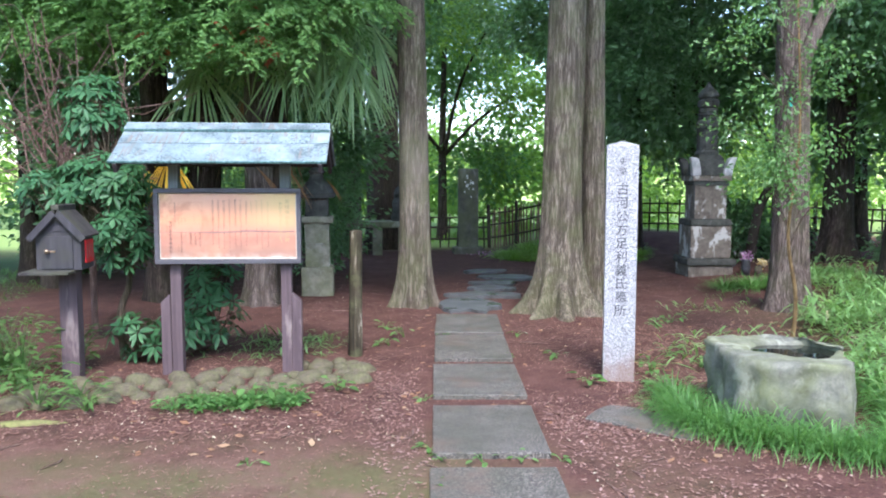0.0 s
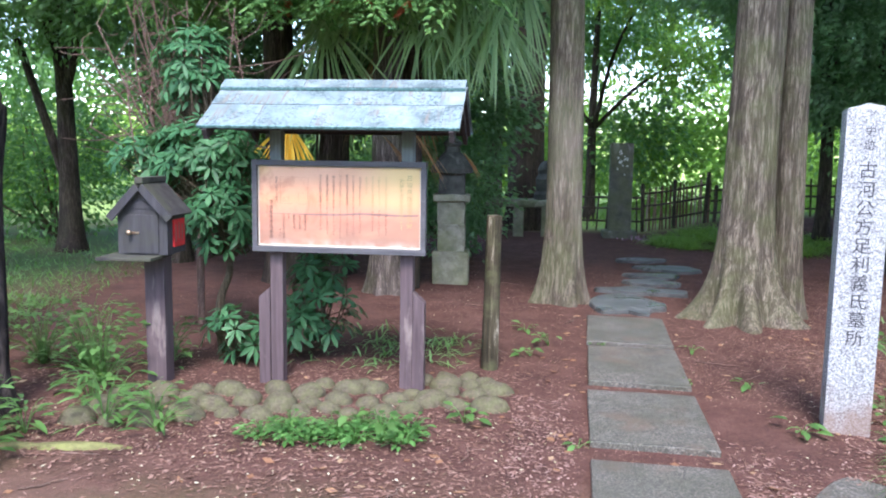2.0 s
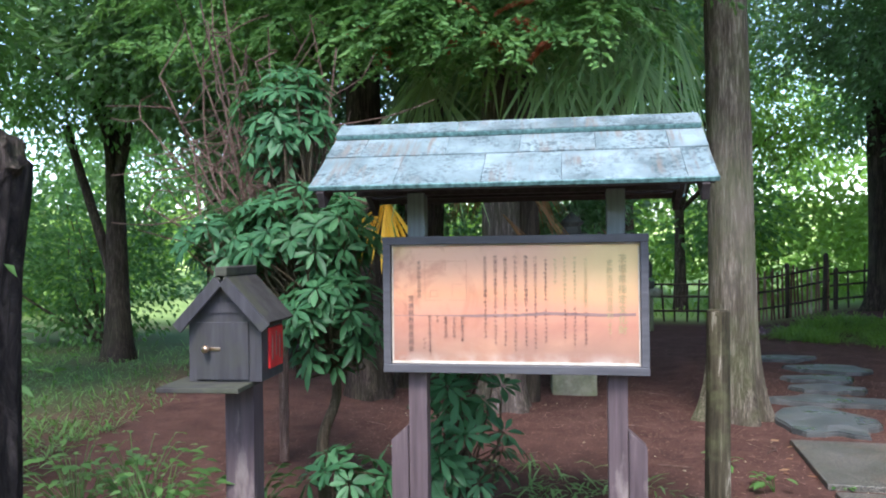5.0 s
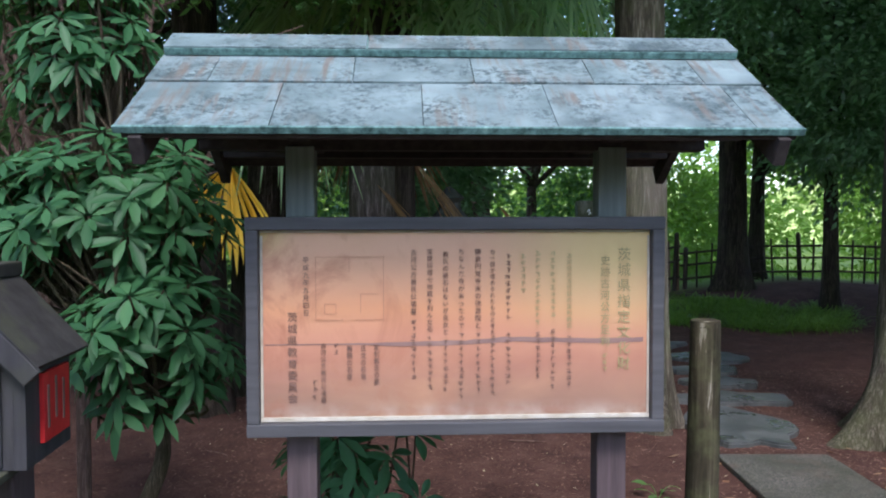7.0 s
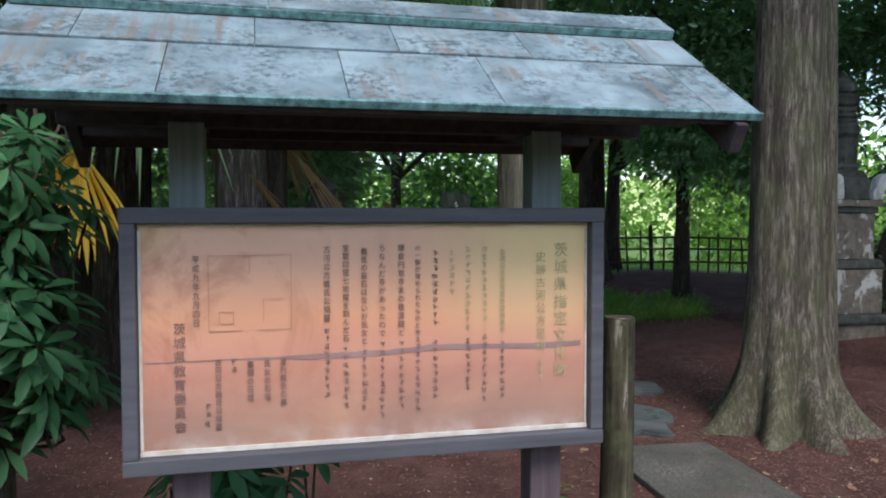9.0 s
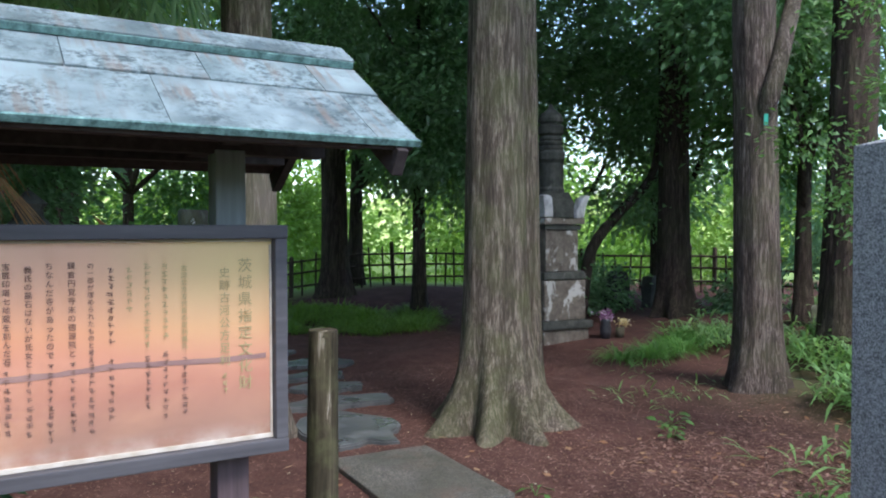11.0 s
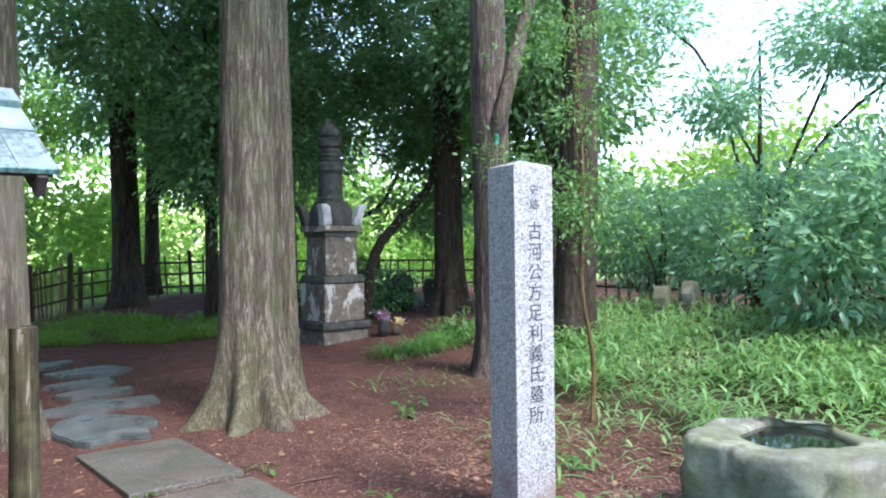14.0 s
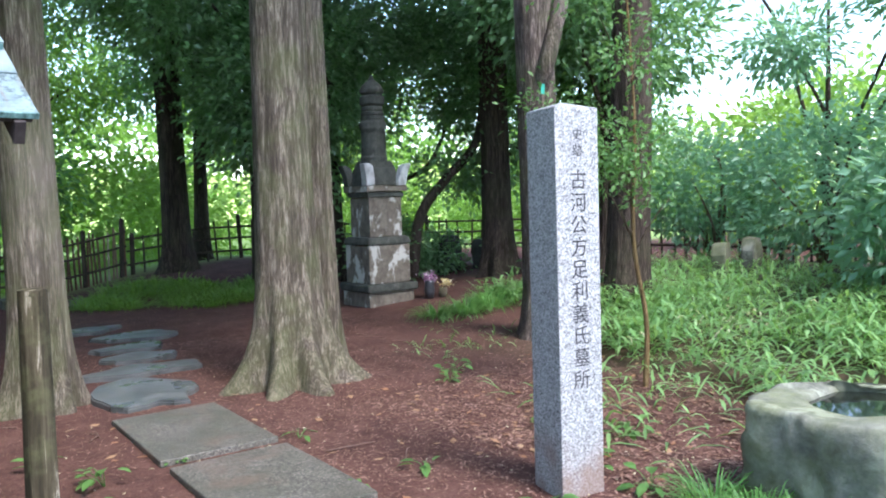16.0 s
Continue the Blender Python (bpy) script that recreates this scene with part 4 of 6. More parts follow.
# ---- path ----
SLABS = ((0.70, 8.49, 0.70, 1.12, -4), (0.625, 7.29, 0.685, 1.04, -3.5), (0.55, 6.09, 0.68, 0.98, -3), (0.485, 4.885, 0.675, 0.96, -3), (0.42, 3.7, 0.68, 1.0, -2.5), (0.38, 2.52, 0.68, 1.0, -2), (0.35, 1.32, 0.68, 1.0, -1))
for k, (x, y, w, d, r) in enumerate(SLABS):
    bm = boxed((0, 0, -0.02), (w, d, 0.11), 0.008)
    bmesh.ops.subdivide_edges(bm, edges=[e for e in bm.edges if e.calc_length() > 0.3], cuts=4, use_grid_fill=True)
    s = part("paving_slab", rough_up(bm, 0.005, 3.0, k), M_SLAB)
    s.matrix_basis = pose(x, y, 0.0, rng.uniform(-0.5, 0.5), rng.uniform(-0.5, 0.5), r)
    tagged(s, "worn grey rectangular concrete paving slab set in soil", "paving slab", "slabs of the path")
STEPS = ((0.86, 9.68, 0.36, 0.46, 0.3), (1.12, 10.62, 0.5, 0.2, 1.4), (1.28, 11.25, 0.35, 0.22, 2.1), (1.45, 11.9, 0.44, 0.2, 3.7), (1.75, 12.6, 0.42, 0.24, 4.4), (1.42, 13.45, 0.38, 0.24, 5.2))
for x, y, a, b, sd in STEPS:
    bm = bmesh.new()
    ring = []
    for k in range(22):
        t = 2 * math.pi * k / 22
        r = 1 + 0.45 * noise.noise(Vector((math.cos(t) * 1.6 + sd, math.sin(t) * 1.3, sd)))
        ring.append(bm.verts.new((a * r * math.cos(t), b * r * math.sin(t), 0.045)))
    top = bm.faces.new(ring)
    ex = bmesh.ops.extrude_face_region(bm, geom=[top])
    bmesh.ops.translate(bm, verts=[v for v in ex["geom"] if isinstance(v, bmesh.types.BMVert)], vec=(0, 0, -0.12))
    bmesh.ops.recalc_face_normals(bm, faces=bm.faces)
    bmesh.ops.bevel(bm, geom=[e for e in bm.edges if all(v.co.z > 0 for v in e.verts)], offset=0.012, segments=2, affect="EDGES")
    s = part("stepping_stone", rough_up(bm, 0.008, 4, sd), M_STEP)
    s.matrix_basis = pose(x, y, land(x, y) - 0.002, rng.uniform(-1.5, 1.5), rng.uniform(-1.5, 1.5), rng.uniform(-8, 8))
    tagged(s, "flat irregular grey stepping stone, wet and shiny", "stepping stone", "stepping stones of the path")
bm = boxed((0, 0, -0.04), (0.72, 0.42, 0.1), 0.012)
bmesh.ops.subdivide_edges(bm, edges=[e for e in bm.edges if e.calc_length() > 0.3], cuts=4, use_grid_fill=True)
s = part("flat_stone", rough_up(bm, 0.02, 4, 9), M_SLAB)
s.matrix_basis = pose(1.58, 5.05, -0.006, 0, 0, -42)
tagged(s, "half-buried flat grey stone beside the path", "flat stone")

# ---- cobbles round the notice board ----
cob_mesh = []
for k in range(5):
    bm = bmesh.new()
    bmesh.ops.create_icosphere(bm, subdivisions=2, radius=1)
    for v in bm.verts:
        v.co = Vector((v.co.x, v.co.y * 0.78, v.co.z * 0.68)) * (1 + 0.18 * noise.noise(v.co * 1.2 + Vector((k * 3.1, 0, 0))))
    cob_mesh.append(bm)
made = []
placed = []
for bm in cob_mesh:
    o = part("cobble", bm, M_COBBLE, None, smooth=True)
    made.append(tagged(o, "rounded mossy brown river cobble edging the bed", "cobble", "cobbles round the notice board"))
tries = 0
while len(placed) < 84 and tries < 9000:
    tries += 1
    x = rng.uniform(-2.8, -0.36)
    front = 5.62 + 0.28 * (x + 2.4)
    y = rng.uniform(front, front + (0.62 if x < -1.0 else 0.72))
    r = rng.uniform(0.08, 0.165)
    if any(math.hypot(x - q[0], y - q[1]) < 0.74 * (r + q[2]) for q in placed):
        continue
    if any(math.hypot(x - px, y - py) < 0.1 + r * 0.6 for px, py in ((-1.85, 6.53), (-0.97, 6.53), (-1.94, 6.52), (-0.88, 6.52), (-2.66, 6.42), (-0.45, 6.95))):
        continue
    placed.append((x, y, r))
    i = len(placed) - 1
    m = pose(x, y, land(x, y) - r * 0.08, rng.uniform(-12, 12), rng.uniform(-12, 12), rng.uniform(0, 360))
    if i < 5:
        o = made[i]
    else:
        o = made[i % 5].copy()
        scene.collection.objects.link(o)
    o.matrix_basis = m @ Matrix.Diagonal((r, r, r, 1))
v, f = tube_arrays([(-3.5 + 0.16 * k, 5.1 + 0.015 * k + 0.03 * math.sin(k), -0.025) for k in range(9)], [0.02, 0.045, 0.055, 0.05, 0.055, 0.05, 0.055, 0.045, 0.02], 10, 0.15, 2.0)
log = tagged(mesh_part("edging_log", v, f, weathered("mossy_log", (0.07, 0.06, 0.03), (0.16, 0.16, 0.06), (0.26, 0.26, 0.1), (0.2, 0.22, 0.07), 0.5, 0.7), smooth=True), "half-buried log covered in yellow-green moss", "log")

# ---- leaning cherry ----
cherry = thing("cherry_tree", "old leaning cherry with mossy dark trunk and burl", "tree")
v, f = tube_arrays(bend([(-3.42, 5.62, -0.1), (-3.4, 5.62, 0.4), (-3.39, 5.62, 0.9), (-3.38, 5.62, 1.35), (-3.34, 5.61, 1.66), (-3.36, 5.61, 1.86)], 40),
                   np.interp(np.linspace(0, 1, 40), [0, 0.14, 0.45, 0.75, 0.9, 1], [0.24, 0.165, 0.15, 0.155, 0.18, 0.11]), 48, 0.34, 3.1)
mesh_part("trunk", v, f, M_CHERRY_MOSS, cherry, smooth=True)
bm = bmesh.new()
bmesh.ops.create_icosphere(bm, subdivisions=4, radius=1)
for vert in bm.verts:
    c = vert.co.copy()
    vert.co = Vector((-3.27 + 0.13 * c.x, 5.58 + 0.12 * c.y, 1.76 + 0.15 * c.z)) + noise.noise_vector(c * 1.8) * 0.05 + noise.noise_vector(c * 5) * 0.02
part("burl", bm, M_CHERRY, cherry, "lumpy burl below the fork", True)
for pts, r0, r1 in (([(-3.38, 5.62, 1.6), (-3.5, 5.62, 1.78), (-3.72, 5.63, 1.98), (-3.87, 5.64, 2.22), (-3.97, 5.65, 2.45), (-4.07, 5.66, 2.86), (-4.16, 5.68, 3.5), (-4.4, 5.7, 5.0)], 0.115, 0.085),
                    ([(-3.33, 5.6, 1.72), (-3.32, 5.59, 1.9), (-3.34, 5.58, 2.05), (-3.52, 5.56, 2.32), (-3.69, 5.54, 2.59), (-3.82, 5.52, 2.84), (-4.0, 5.5, 3.4), (-4.15, 5.45, 4.7)], 0.075, 0.05)):
    v, f = tube_arrays(bend(pts, 34), np.linspace(r0, r1, 34), 20, 0.16, r0 * 50)
    mesh_part("limb", v, f, M_CHERRY, cherry, smooth=True)
crown(cherry, [((-4.2, 5.9, 4.3), (1.7, 1.5, 0.9), 60, 36), ((-3.3, 5.5, 2.35), (0.6, 0.3, 0.12), 9, 26), ((-3.35, 5.4, 1.5), (0.14, 0.14, 0.1), 3, 30)], L_MID, (0.06, 0.03), 0.1)

# ---- evergreen trees round the grave ----
def leaf_tree(label, x, y, r, blobs, leaf_mat, leaf=(0.12, 0.058), height=None, trunk_mat=None, spread=0.22, lean=(0, 0)):
    blobs = [(c, s, int(k * 1.25), per) for c, s, k, per in blobs]
    t = thing("evergreen_tree" if leaf_mat is L_DARK else "broadleaf_tree", label, "tree")
    top = height or max(b[0][2] for b in blobs)
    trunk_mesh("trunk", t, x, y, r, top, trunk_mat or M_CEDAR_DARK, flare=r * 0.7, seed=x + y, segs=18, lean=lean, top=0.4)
    limbs(t, (x + lean[0] * top * 0.4, y + lean[1] * top * 0.4, top * 0.4), [b[0] for b in blobs], r * 0.5, 0.02, trunk_mat or M_CEDAR_DARK)
    crown(t, blobs, leaf_mat, leaf, spread)
    return t


leaf_tree("dense dark glossy evergreen tree behind the stupa", 5.6, 14.6, 0.14,
          [((5.0, 14.2, 3.4), (1.5, 1.0, 1.9), 190, 42), ((6.4, 14.4, 4.6), (1.4, 1.1, 1.7), 150, 42), ((5.4, 14.0, 6.4), (2.2, 1.6, 1.5), 190, 38)], L_DARK)
leaf_tree("dark evergreen tree with hanging branches beside the stupa", 4.75, 15.6, 0.11,
          [((4.5, 15.3, 3.2), (0.75, 0.7, 1.15), 80, 42), ((3.6, 15.2, 5.0), (1.6, 1.1, 1.4), 150, 40), ((3.6, 13.8, 5.8), (1.6, 1.2, 1.2), 110, 40), ((2.4, 16.6, 5.2), (1.2, 1.0, 1.0), 50, 40)], L_DARK)
leaf_tree("dark evergreen tree near the fence corner", 8.2, 13.6, 0.13,
          [((7.9, 13.3, 3.0), (1.1, 0.9, 1.5), 110, 42), ((8.0, 12.6, 5.0), (1.9, 1.5, 1.8), 200, 40)], L_DARK)
leaf_tree("evergreen tree spreading over the bank", 7.4, 10.4, 0.1,
          [((6.6, 10.6, 4.3), (1.2, 1.0, 1.2), 110, 40), ((7.7, 10.0, 3.6), (0.9, 0.8, 1.0), 70, 40)], L_DARK)
leaf_tree("leafy green tree beyond the fence corner", 8.6, 17.4, 0.13,
          [((6.6, 16.4, 4.5), (2.2, 0.9, 2.0), 130, 44), ((9.2, 15.2, 4.4), (1.8, 0.9, 1.9), 110, 44)], L_MID, (0.13, 0.06))
leaf_tree("leafy green tree filling in behind the tagged cedar", 8.0, 11.6, 0.1,
          [((7.6, 11.0, 3.1), (0.9, 0.7, 0.9), 60, 42), ((8.6, 11.6, 4.6), (1.2, 0.9, 1.2), 70, 42)], L_MID)
leaf_tree("evergreen tree shading the fence", 5.2, 18.9, 0.14,
          [((4.6, 17.6, 4.5), (1.4, 1.2, 1.5), 120, 40), ((6.0, 17.4, 3.6), (1.3, 1.0, 1.5), 110, 40), ((5.4, 17.0, 5.8), (2.0, 1.6, 1.4), 130, 38)], L_DARK)
v, f = tube_arrays(bend([(5.9, 12.9, 0.3), (6.0, 12.8, 1.2), (6.35, 12.6, 1.75), (6.9, 12.5, 2.3), (7.1, 12.5, 3.2)], 16), np.linspace(0.09, 0.05, 16), 10, 0.08, 2)
bent = thing("leaning_tree", "thin dark tree bending sideways beside the stupa", "tree")
mesh_part("trunk", v, f, M_CEDAR_DARK, bent, smooth=True)
crown(bent, [((7.0, 12.6, 3.4), (0.9, 0.8, 0.8), 60, 38), ((6.6, 12.9, 1.9), (0.6, 0.5, 0.5), 26, 34)], L_DARK)
for x, y, s in ((5.9, 13.4, 0.9), (6.7, 13.3, 0.6), (7.8, 11.6, 0.55)):
    b = thing("evergreen_bush", "low dark glossy evergreen bush in deep shade", "bush", group="bushes by the stupa")
    limbs(b, (x, y, land(x, y)), [(x + dx * s, y + 0.2 * s, 0.6 * s + 0.25) for dx in (-0.4, -0.15, 0.1, 0.35)], 0.02, 0.006, M_STEM, "stem")
    crown(b, [((x, y, 0.55 * s + 0.25), (0.6 * s, 0.5 * s, 0.6 * s), int(70 * s), 40)], L_DARK, (0.085, 0.045), 0.17, 0.12)

# sapling with thin leaves by the pillar
sap = thing("sapling", "thin brown sapling with sparse small light leaves", "tree")
SPX, SPY = 3.62, 7.12
v, f = tube_arrays(bend([(SPX, SPY, 0.0), (SPX + 0.02, SPY, 0.5), (SPX - 0.05, SPY + 0.05, 1.1), (SPX + 0.05, SPY + 0.1, 2.0), (SPX, SPY + 0.15, 3.4)], 22), np.linspace(0.022, 0.008, 22), 8, 0.1, 1)
mesh_part("stem", v, f, bark("ochre_stem", (0.12, 0.08, 0.035), (0.24, 0.16, 0.07), (0.34, 0.25, 0.12), 0, 1.5), sap, smooth=True)
ends = [(SPX + rng.uniform(-0.8, 0.6), SPY + rng.uniform(-0.4, 0.5), rng.uniform(1.4, 3.4)) for _ in range(16)]
for e in ends:
    limbs(sap, (SPX, SPY + 0.1, e[2] - 0.45), [e], 0.007, 0.003, M_STEM, "twig")
crown(sap, [(e, (0.26, 0.22, 0.2), 7, 26) for e in ends], L_MID, (0.05, 0.024), 0.1)

# ---- hedge and bushes on the right bank ----
def bush(label, blobs, mat, leaf, spread=0.2, name="bush", group=""):
    b = thing(name, label, "bush", group=group)
    c = np.array(blobs[0][0], float)
    g = land(c[0], c[1])
    limbs(b, (c[0], c[1], g), [np.array(q[0]) for q in blobs] + [c + rng.normal(size=3) * np.array(blobs[0][1]) * 0.5 for _ in range(4)], 0.03, 0.008, M_STEM, "stem")
    crown(b, blobs, mat, leaf, spread)
    return b


bush("tall bluish-green broadleaf hedge bush on the bank", [((8.9, 8.2, 1.5), (0.9, 1.1, 0.95), 100, 44), ((9.2, 6.9, 1.8), (0.8, 0.9, 1.0), 80, 44)], L_BLUE, (0.11, 0.048), 0.22, group="hedge on the bank")
bush("tall bluish-green broadleaf hedge bush on the bank", [((8.6, 5.6, 1.6), (0.9, 1.0, 1.1), 100, 44), ((8.2, 4.8, 2.5), (0.7, 0.8, 0.8), 60, 44)], L_BLUE, (0.12, 0.05), 0.22, group="hedge on the bank")
bush("tall bluish-green broadleaf hedge bush on the bank", [((7.4, 4.3, 1.5), (0.9, 0.9, 1.2), 120, 40), ((7.6, 3.2, 2.6), (1.0, 1.0, 1.4), 100, 40)], L_BLUE, (0.13, 0.055), 0.22, group="hedge on the bank")
bush("leafy pale blue-green bush with large leaves on the bank", [((6.9, 6.5, 1.1), (0.5, 0.5, 0.7), 46, 26), ((7.2, 6.1, 1.9), (0.5, 0.5, 0.6), 40, 26)], L_BLUE, (0.15, 0.055), 0.2, group="hedge on the bank")
bush("mid-green bush in front of the fence", [((9.0, 9.8, 1.5), (0.8, 0.9, 0.9), 80, 44), ((8.6, 11.0, 2.0), (0.8, 0.8, 1.2), 90, 40)], L_BLUE, (0.1, 0.045), 0.22, group="hedge on the bank")
leaf_tree("leafy tree with spreading branches over the hedge", 10.4, 8.8, 0.06,
          [((9.6, 5.9, 4.0), (0.8, 1.0, 1.0), 80, 34), ((9.0, 4.2, 4.4), (1.3, 1.2, 1.0), 90, 34), ((8.7, 8.5, 3.25), (0.5, 0.6, 0.35), 30, 34), ((9.2, 10.0, 4.9), (0.9, 0.8, 0.6), 50, 34), ((9.5, 7.2, 4.1), (0.9, 0.9, 0.6), 70, 34)], L_BLUE, (0.12, 0.05), height=3.2)

# ---- palm, conifer and trees behind the notice board ----
def fan_leaf(parent, hub, way, radius, mat, rays=26, droop=0.35, width=0.03, name="frond", label="", arc=2.4):
    hub, way = np.array(hub, float), unit(np.array(way, float))
    side = unit(np.cross(way, [0, 0, 1.0]))
    a = np.linspace(-arc, arc, rays) * 0.62
    ways = np.cos(a)[:, None] * way + np.sin(a)[:, None] * side + rng.normal(size=(rays, 3)) * 0.05
    L = radius * (0.85 + 0.15 * np.cos(a)) * rng.uniform(0.9, 1.08, rays)
    up = np.broadcast_to(np.cross(side, way), (rays, 3))
    v, f = long_leaves(np.repeat(hub[None], rays, 0), ways, up, L, width, droop * rng.uniform(0.7, 1.4, rays), ((0.25, 0.75), (0.55, 1.0), (0.8, 0.7)), 0.25)
    return mesh_part(name, v, f, mat, parent, label)


palm = thing("fan_palm", "fan palm with drooping green fronds and withered skirts", "palm tree")
PX, PY, PZ = -1.62, 10.35, 3.4
v, f = tube_arrays([(PX + 0.02 * math.sin(z), PY + 0.2, z) for z in np.linspace(-0.1, PZ, 40)], np.linspace(0.12, 0.1, 40), 16, 0.2, 4.0)
mesh_part("trunk", v, f, M_CEDAR_DARK, palm, "dark fibrous trunk", smooth=True)
stems = []
for k in range(20):
    a = 2 * math.pi * k * 0.382
    el = rng.uniform(-0.5, 0.55)
    d = np.array([math.cos(a) * math.cos(el), math.sin(a) * math.cos(el), math.sin(el)])
    hub = np.array([PX, PY + 0.2, PZ]) + d * rng.uniform(0.6, 1.0)
    stems.append(tube_arrays(bend([(PX, PY + 0.2, PZ - 0.1), (np.array([PX, PY + 0.2, PZ]) + hub) / 2 + [0, 0, 0.08], hub], 7), np.linspace(0.014, 0.008, 7), 6))
    fan_leaf(palm, hub, d + np.array([0, 0, -0.55]), rng.uniform(0.62, 0.85), L_PALM, 26, 0.6, 0.034)
v, f = joined(stems)
mesh_part("leaf_stalks", v, f, M_STEM, palm)
for k in range(6):
    a = rng.uniform(0, 6.28)
    hub = np.array([PX - 0.15 + 0.25 * math.cos(a), PY + 0.2 + 0.3 * math.sin(a), rng.uniform(2.3, 2.9)])
    fan_leaf(palm, hub, (0.4 * math.cos(a), 0.4 * math.sin(a), -1), rng.uniform(0.6, 0.9), L_PALM_DRY, 16, 0.3, 0.022, "withered_frond", "brown withered frond", 1.2)
for hx, hy, hz, r in ((-0.92, 9.6, 1.6, 0.3), (-1.75, 9.6, 1.75, 0.6), (-1.5, 9.5, 1.9, 0.7)):
    fan_leaf(palm, (hx, hy, hz), (0.6, 0.1, -0.7), r, L_PALM_DRY, 12, 0.2, 0.018, "withered_frond", "brown withered frond", 0.8)
for hx, hy, hz in ((-0.95, 9.75, 3.3), (-0.6, 9.7, 3.05), (-0.75, 9.8, 3.8), (-1.3, 9.6, 3.1), (-2.35, 9.5, 2.9), (-0.35, 9.9, 3.45)):
    fan_leaf(palm, (hx, hy, hz), (0.2, -0.25, -1), rng.uniform(0.85, 1.05), L_PALM, 20, 0.25, 0.03, "frond", "", 1.5)
    v, f = tube_arrays(bend([(PX, PY + 0.2, PZ), ((PX + hx) / 2, (PY + hy) / 2 + 0.1, max(PZ, hz) + 0.25), (hx, hy, hz)], 9), np.linspace(0.014, 0.009, 9), 6)
    mesh_part("leaf_stalk", v, f, M_STEM, palm)
gold = thing("yellow_frond", "bright yellow withered palm frond hanging behind shrub", "palm frond")
for k in range(17):
    a = -0.85 + 0.095 * k
    fan_leaf(gold, (-2.66, 9.25, 1.86), (math.sin(a), -0.1, -math.cos(a)), 0.62 - 0.12 * abs(a), L_PALM_GOLD, 1, 0.08, 0.05, "blade", "", 0.0)
v, f = tube_arrays(bend([(-2.66, 9.25, 1.84), (-2.5, 9.5, 2.2), (-2.2, 9.9, 2.4), (-1.9, 10.1, 2.3)], 10), [0.012] * 10, 6)
mesh_part("stalk", v, f, M_STEM, gold)


def sprays(parent, roots, material, count, reach=0.9, drop=0.5, name="sprays", size=(0.05, 0.014)):
    """Drooping flat conifer sprays: short needles on both sides of hanging twigs."""
    ps, ws = [], []
    for c, s in roots:
        c, s = np.array(c, float), np.array(s, float)
        for _ in range(count):
            p0 = c + rng.uniform(-1, 1, 3) * s
            a = rng.uniform(0, 6.28)
            d = np.array([math.cos(a), math.sin(a) - 0.35, rng.uniform(-0.3, 0.15)])
            L = reach * rng.uniform(0.3, 0.6)
            t = np.sort(rng.random(84))
            side = unit(np.cross(d, [0, 0, 1.0]))
            out = (rng.random(84) - 0.5) * 0.34 * L * (1.15 - t) * 2
            p = p0 + d * (t * L)[:, None] + side * out[:, None] + np.array([0, 0, -1.0]) * (drop * L * t * t + 0.35 * np.abs(out))[:, None]
            ps.append(p)
            ws.append(d * 0.8 + side * np.sign(out)[:, None] * 0.9 + np.array([0, 0, -0.45]) + rng.normal(size=(84, 3)) * 0.15)
    p, w = np.concatenate(ps), np.concatenate(ws)
    L = size[0] * rng.uniform(0.7, 1.4, len(p))
    v, f = small_leaves(p, w, L, size[1] * 1.5, 0.1)
    return mesh_part(name, v, f, material, parent)


con = thing("cypress_tree", "cypress with drooping feathery sprays, some withered red", "tree")
trunk_mesh("trunk", con, -3.2, 10.6, 0.17, 9, M_CEDAR_DARK, flare=0.1, seed=14.0, segs=24)
limbs(con, (-3.2, 10.6, 3.6), [(-2.6, 8.9, 3.6), (-1.7, 8.9, 3.5), (-3.6, 8.7, 3.5), (-0.9, 9.2, 3.7), (-2.2, 8.4, 3.9)], 0.05, 0.012, M_CEDAR_DARK)
sprays(con, [((-2.7, 9.0, 3.5), (0.9, 0.5, 0.45)), ((-1.6, 8.9, 3.35), (0.75, 0.45, 0.4)), ((-3.9, 9.3, 3.6), (0.8, 0.6, 0.5)), ((-2.4, 8.6, 4.3), (1.6, 0.8, 0.5)), ((-0.9, 9.1, 3.9), (0.7, 0.4, 0.4))], L_CONIFER, 170, 1.15, 0.6, "sprays", (0.06, 0.015))
sprays(con, [((-2.2, 8.75, 3.3), (0.9, 0.25, 0.3)), ((-1.5, 8.7, 3.05), (0.3, 0.2, 0.2))], L_RUST, 5, 0.45, 0.6, "withered_sprays", (0.05, 0.016))

